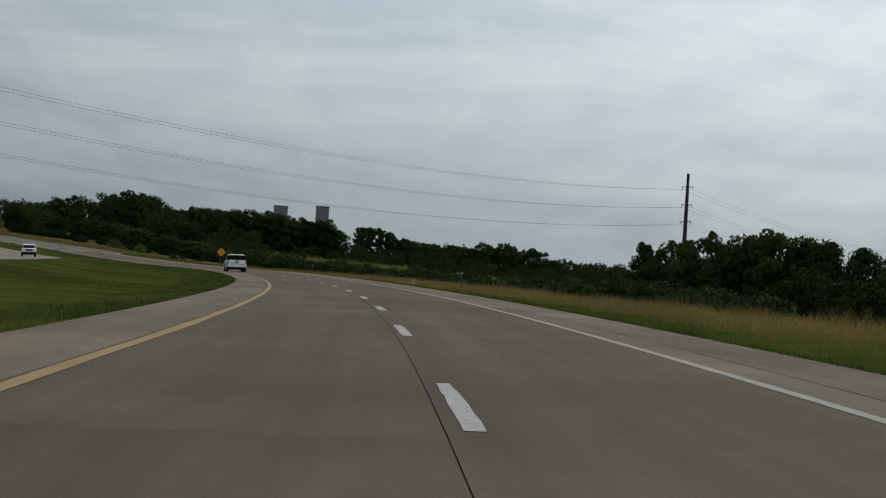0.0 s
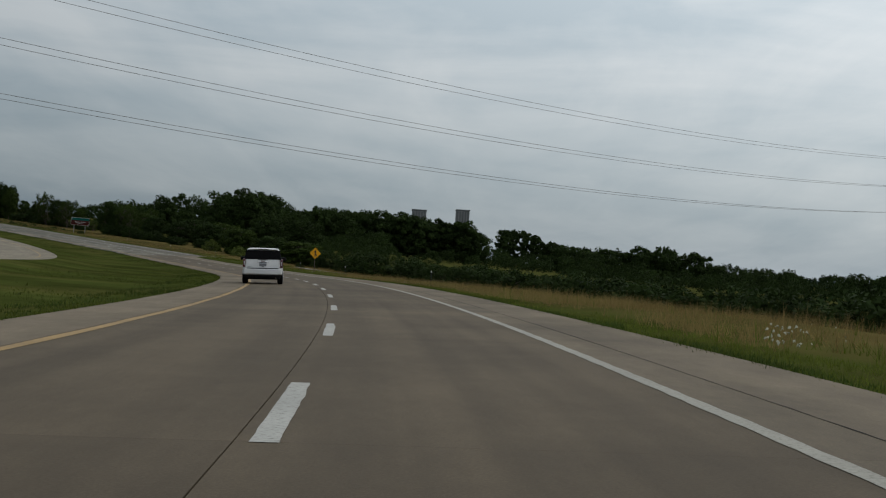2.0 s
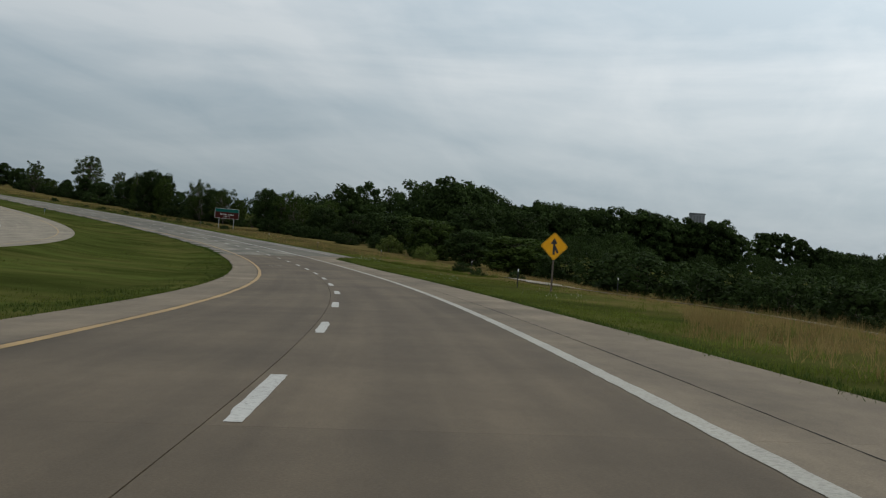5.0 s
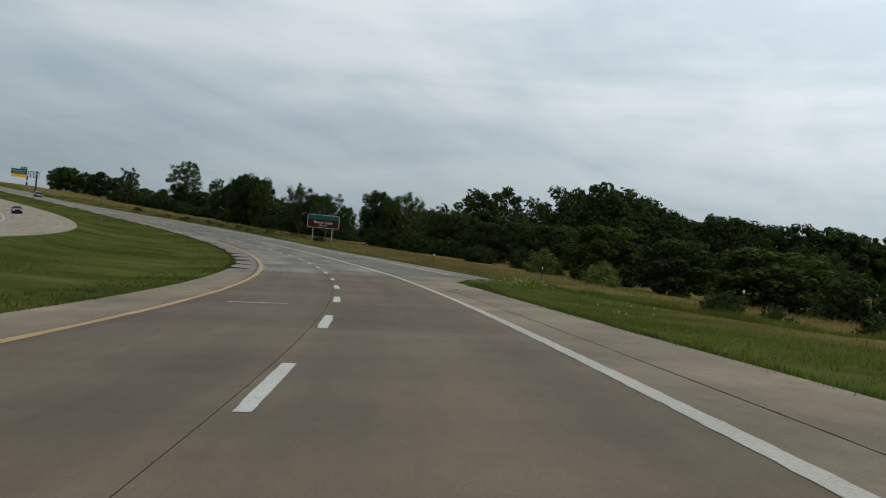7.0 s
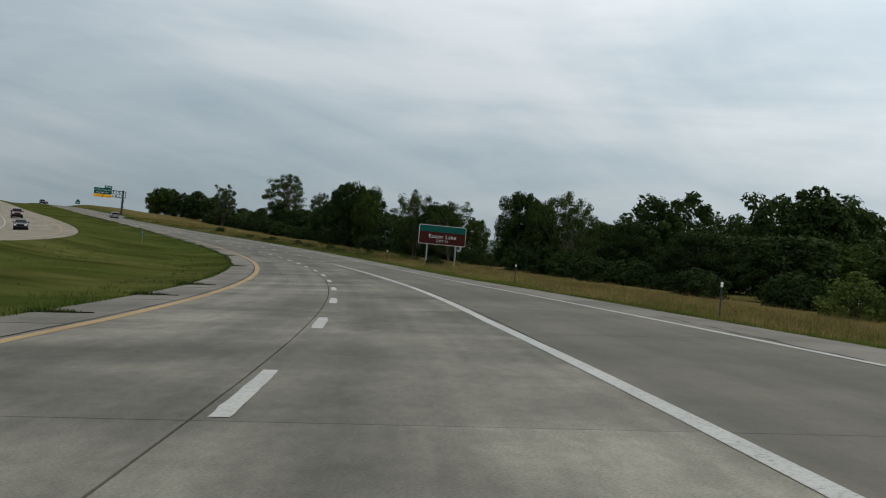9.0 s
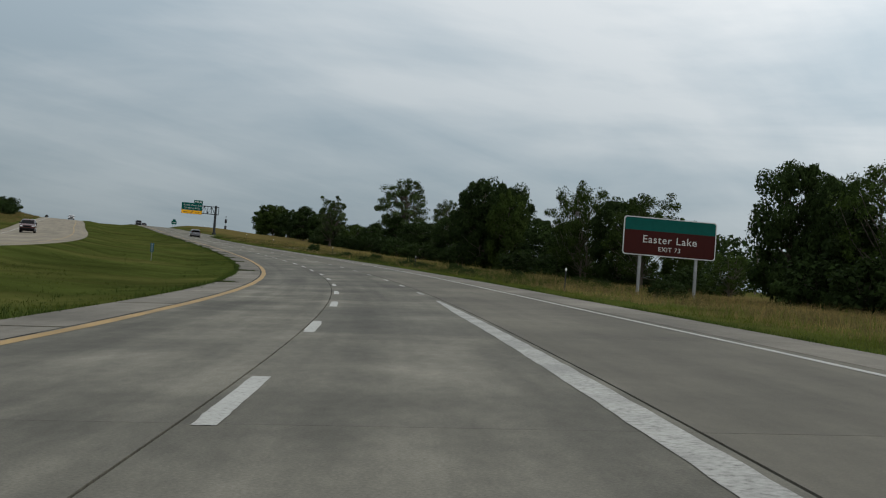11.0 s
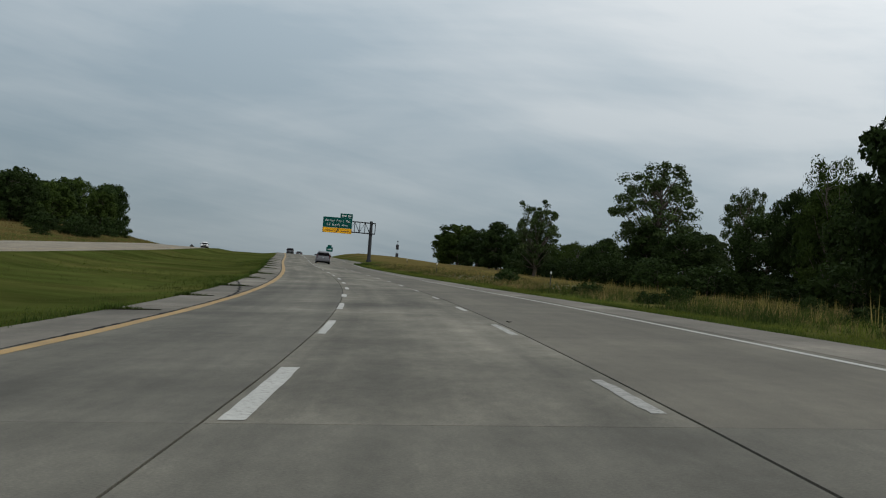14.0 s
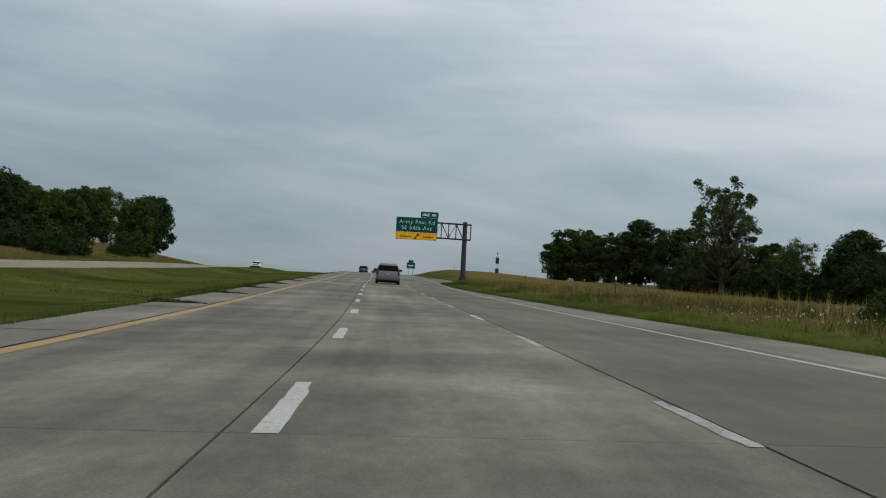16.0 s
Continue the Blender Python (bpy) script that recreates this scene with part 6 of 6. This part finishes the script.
verge = lambda lo, hi: (lambda s, q: right_edge(s) + lo + (hi - lo) * q)
tufts("verge_grass", "short green grass along the shoulder edge", 24000, -6, 705, lambda s, q: right_edge(s) - 0.04 + np.interp(s, [180, 230, 420, 470], [2.3, 5.5, 5.0, 2.3]) * q, 0.13, 6, 0.010, BLADE_GREEN, 21, 0.0, 1.2)
# dark blades put the shade line under the overhang into colour
tufts("verge_grass", "lush dark green edge grass that also stands for its shade line", 18500, -6, 705, verge(-0.10, 0.55), 0.13, 6, 0.011, BLADE_LUSH_SHADE, 37, 0.0, 1.2)
tufts("verge_grass", "short green grass on the merge verge", 20000, 215, 420, verge(-0.04, 13), 0.11, 5, 0.011, BLADE_GREEN, 22, 0.0, 1.2)
tufts("tall_grass", "tall dry brown grass on the verge", 38000, -4, 330, lambda s, q: right_edge(s) + np.interp(s, [200, 240], [1.7, 12.5]) + 18.0 * q, 0.50, 6, 0.0070, BLADE_DRY, 23, 0.5, 1.1)
tufts("tall_grass", "tall dry tan grass below the trees", 25000, 350, 720, verge(2.2, 19.0), 0.44, 6, 0.0065, BLADE_DRY, 24, 0.35, 1.3)
tufts("tall_grass", "brown straw among the weeds below the trees", 20000, 350, 720, verge(2.0, 19.0), 0.42, 6, 0.0075, BLADE_STRAW, 45, 0.35, 1.5)
tufts("weeds", "rank green grass between the ramp and the shoulder", 4000, 286, 311, lambda s, q: ramp_left(s) - 3.6 + 3.4 * q, 0.36, 5, 0.013, BLADE_GREEN, 33, 0.0, 0.8)
tufts("weeds", "tall green weeds among the dry grass", 15000, -4, 720, verge(1.5, 20.0), 0.36, 5, 0.012, BLADE_GREEN, 25, 0.35, 1.2)
tufts("median_grass", "short mown grass of the median", 34000, -4, 690, lambda s, q: -5.48 - 13 * q**1.8, 0.085, 4, 0.012, BLADE_GREEN, 26, 0.0, 0.9)
tufts("median_grass", "longer dark grass of the median beside the shoulder", 9000, -4, 700, lambda s, q: -5.45 - 3.6 * q**1.5, 0.15, 6, 0.012, BLADE_LUSH_SHADE, 40, 0.5, 1.2)
tufts("median_grass", "clumps of longer grass in the middle of the median", 5000, -4, 700, lambda s, q: -8.0 - 13 * q, 0.16, 6, 0.014, BLADE_OLIVE, 41, 0.3, 1.2)
tufts("shoulder_weeds", "weeds in the joints of the inner shoulder", 2600, 318, 660, lambda s, q: -5.5 + 0.25 * (q - 0.6), 0.22, 5, 0.02, BLADE_LUSH_SHADE, 27, 0.3)
SOIL = material("dark_joint_soil", [(0.012, 0.011, 0.007), (0.030, 0.026, 0.017)], scale=9.0, rough=0.95, bump=0.5, spec=0.05)


def weedy_joint(s, size):
    """Soil and weeds spilling along a cross joint of the inner shoulder, widest at the grass."""
    rng = np.random.default_rng(int(s * 10))
    n = 15
    reach = min(1.62, 1.0 + 0.5 * size)
    q = np.linspace(0, 1, n)
    u = -5.50 + reach * q
    skew = rng.uniform(-0.25, 0.15)
    lo = s + skew * q - 0.05 - 0.03 * rng.random(n)
    hi = s + skew * q + 0.05 + 0.55 * size * (1 - q) ** 2.2 * rng.uniform(0.6, 1.2, n) + 0.04 * rng.random(n)
    v = np.concatenate([xyz(lo, u, bank(lo, u) + 0.004), xyz(lo, u, bank(lo, u) + 0.022), xyz(hi, u, bank(hi, u) + 0.022), xyz(hi, u, bank(hi, u) + 0.004)])
    f = [(k * n + i, k * n + i + 1, (k + 1) * n + i + 1, (k + 1) * n + i) for k in range(3) for i in range(n - 1)] + [(0, n, 2 * n, 3 * n), (4 * n - 1, 3 * n - 1, 2 * n - 1, n - 1)]
    patch = tagged(new("soil_patch", mesh_of("soil_patch", v, f, SOIL)), "dark soil in a cross joint of the inner shoulder", "soil", group="weedy joints", kind="stuff")
    count = int(70 * size) + 25
    t = rng.random(count) ** 1.7
    wu = -5.55 + reach * 0.85 * t
    ws = s + skew * t + rng.uniform(-0.12, 0.12 + 0.6 * size * 1.0, count) * (1 - t) ** 1.5
    base = np.repeat(xyz(ws, wu, np.where(wu > -5.45, bank(ws, wu), ground_h(ws, wu))), 6, 0)
    m = len(base)
    base[:, :2] += rng.normal(size=(m, 2)) * 0.05
    h = 0.13 * rng.uniform(0.4, 1.2, m) * np.repeat(1.1 - 0.6 * t, 6)
    a, w = rng.uniform(0, 6.283, m), 0.016 * rng.uniform(0.6, 1.4, m)
    tip = base + np.stack([np.cos(a) * h, np.sin(a) * h, h], -1)
    side = np.stack([-np.sin(a) * w, np.cos(a) * w, 0 * a], -1)
    tagged(new("shoulder_weeds", mesh_of("shoulder_weeds", np.stack([base - side, base + side, tip], 1).reshape(-1, 3), np.arange(3 * m).reshape(-1, 3), BLADE_LUSH_SHADE)), "low weeds rooted in a cross joint of the inner shoulder", "weeds", group="weedy joints", kind="stuff")
    return patch


for s, size in ((322, 0.4), (333, 0.5), (345, 0.5), (357, 0.5), (369, 0.4), (412, 0.2), (454.7, 0.3), (484.8, 1.0), (517.3, 0.6), (533.5, 0.7), (546, 0.4), (560, 0.9), (577, 0.5), (590.3, 1.7), (612.5, 1.1), (625.6, 0.8), (638, 0.7), (652, 0.9), (668, 0.6), (684, 0.7)):
    weedy_joint(s, size)
tufts("tall_grass", "dry grass on the bank beyond the far carriageway", 12000, 640, 860, lambda s, q: -35.5 - 26 * q, 0.42, 4, 0.022, BLADE_DRY, 39, 0.6, 1.0)
tufts("goldenrod", "goldenrod flowering among the tall weeds", 2600, 520, 700, verge(5.0, 20.0), 0.7, 4, 0.02, YELLOW_FLOWER, 28, 0.25, 0.2)


def umbels(name, label, count, s0, s1, lo, hi, seed, size):
    """Flat white flower heads on the tall stems."""
    rng = np.random.default_rng(seed)
    s = rng.uniform(s0, s1, count)
    u = right_edge(s) + rng.uniform(lo, hi, count)
    keep = np.array([noise.noise((a * 0.06, b * 0.3, seed)) for a, b in zip(s, u)]) > 0.28
    s, u = s[keep], u[keep]
    c = xyz(s, u, ground_h(s, u) + rng.uniform(0.15, 0.5, len(s)))
    n = len(c)
    r = size * rng.uniform(0.5, 1.3, n)
    a = rng.uniform(0, 6.283, n)
    v = [c]
    for k in range(6):
        v.append(c + np.stack([np.cos(a + k * 1.047) * r, np.sin(a + k * 1.047) * r, rng.normal(size=n) * 0.02 - 0.03], -1))
    v = np.stack(v, 1).reshape(-1, 3)
    o = np.arange(n)[:, None] * 7
    f = np.concatenate([o + [0, k + 1, (k + 1) % 6 + 1] for k in range(6)], 1).reshape(-1, 3)
    return tagged(new(name, mesh_of(name, v, f, WHITE_FLOWER)), label, "flowers", kind="stuff")


umbels("wildflowers", "white umbel wildflowers on the verge", 1200, -4, 265, 0.5, 4.0, 31, 0.016)
tufts("weeds", "rank green weeds in clumps below the trees", 5500, 470, 580, verge(2.0, 15.0), 0.46, 7, 0.013, BLADE_LUSH_SHADE, 35, 0.3, 1.2)
tufts("weeds", "bushy dark green weeds mixed with the dry grass", 6000, 520, 705, verge(1.6, 15.0), 0.40, 7, 0.014, BLADE_LUSH_SHADE, 42, 0.15, 1.3)
tufts("weeds", "dark rank weeds at the nose of the exit", 700, 700, 714, verge(-0.1, 2.4), 0.34, 7, 0.018, BLADE_LUSH_SHADE, 43, 0.0, 1.2)
umbels("wildflowers", "scattered white wildflowers in the green verge", 420, 225, 292, 0.8, 4.5, 44, 0.020)
umbels("wildflowers", "patch of white wildflowers by the ramp nose", 220, 298, 309, 2.0, 4.6, 36, 0.018)
umbels("wildflowers", "clumps of white wildflowers where the dry grass begins", 900, 85, 108, 1.0, 2.1, 38, 0.032)
umbels("wildflowers", "patches of white umbel wildflowers by the upper verge", 650, 575, 640, 1.6, 4.6, 32, 0.026)



def rubber_scrap(s, u, length, turn):
    """A curled strip of dark debris lying on the pavement."""
    n = 9
    v, f = [], []
    for k in range(n):
        a = k / (n - 1) - 0.5
        lift = 0.012 * (4 * a * a) ** 0.8
        w = 0.015 + 0.006 * math.sin(k * 2.3)
        for dy, dz in ((-w, 0), (w, 0), (w * 0.9, 0.012), (-w * 0.9, 0.014)):
            v.append((a * length, dy + 0.03 * math.sin(a * 5), lift + dz))
    for k in range(n - 1):
        o = 4 * k
        f += [(o + j, o + (j + 1) % 4, o + 4 + (j + 1) % 4, o + 4 + j) for j in range(4)]
    f += [(3, 2, 1, 0), (4 * n - 4, 4 * n - 3, 4 * n - 2, 4 * n - 1)]
    ob = new("rubber_scrap", mesh_of("rubber_scrap", np.array(v, float), f, TAR))
    x, y, z = xyz(s, u, float(bank(s, u)) + 0.002)
    ob.matrix_basis = pose(x, y, z, 0, 0, turn)
    return tagged(ob, "dark curled scrap of debris on the pavement", "debris")


rubber_scrap(296.9, 4.97, 0.24, 12)
# a twig, drawn with the same curled strip
rubber_scrap(529.9, 3.91, 0.14, 70)
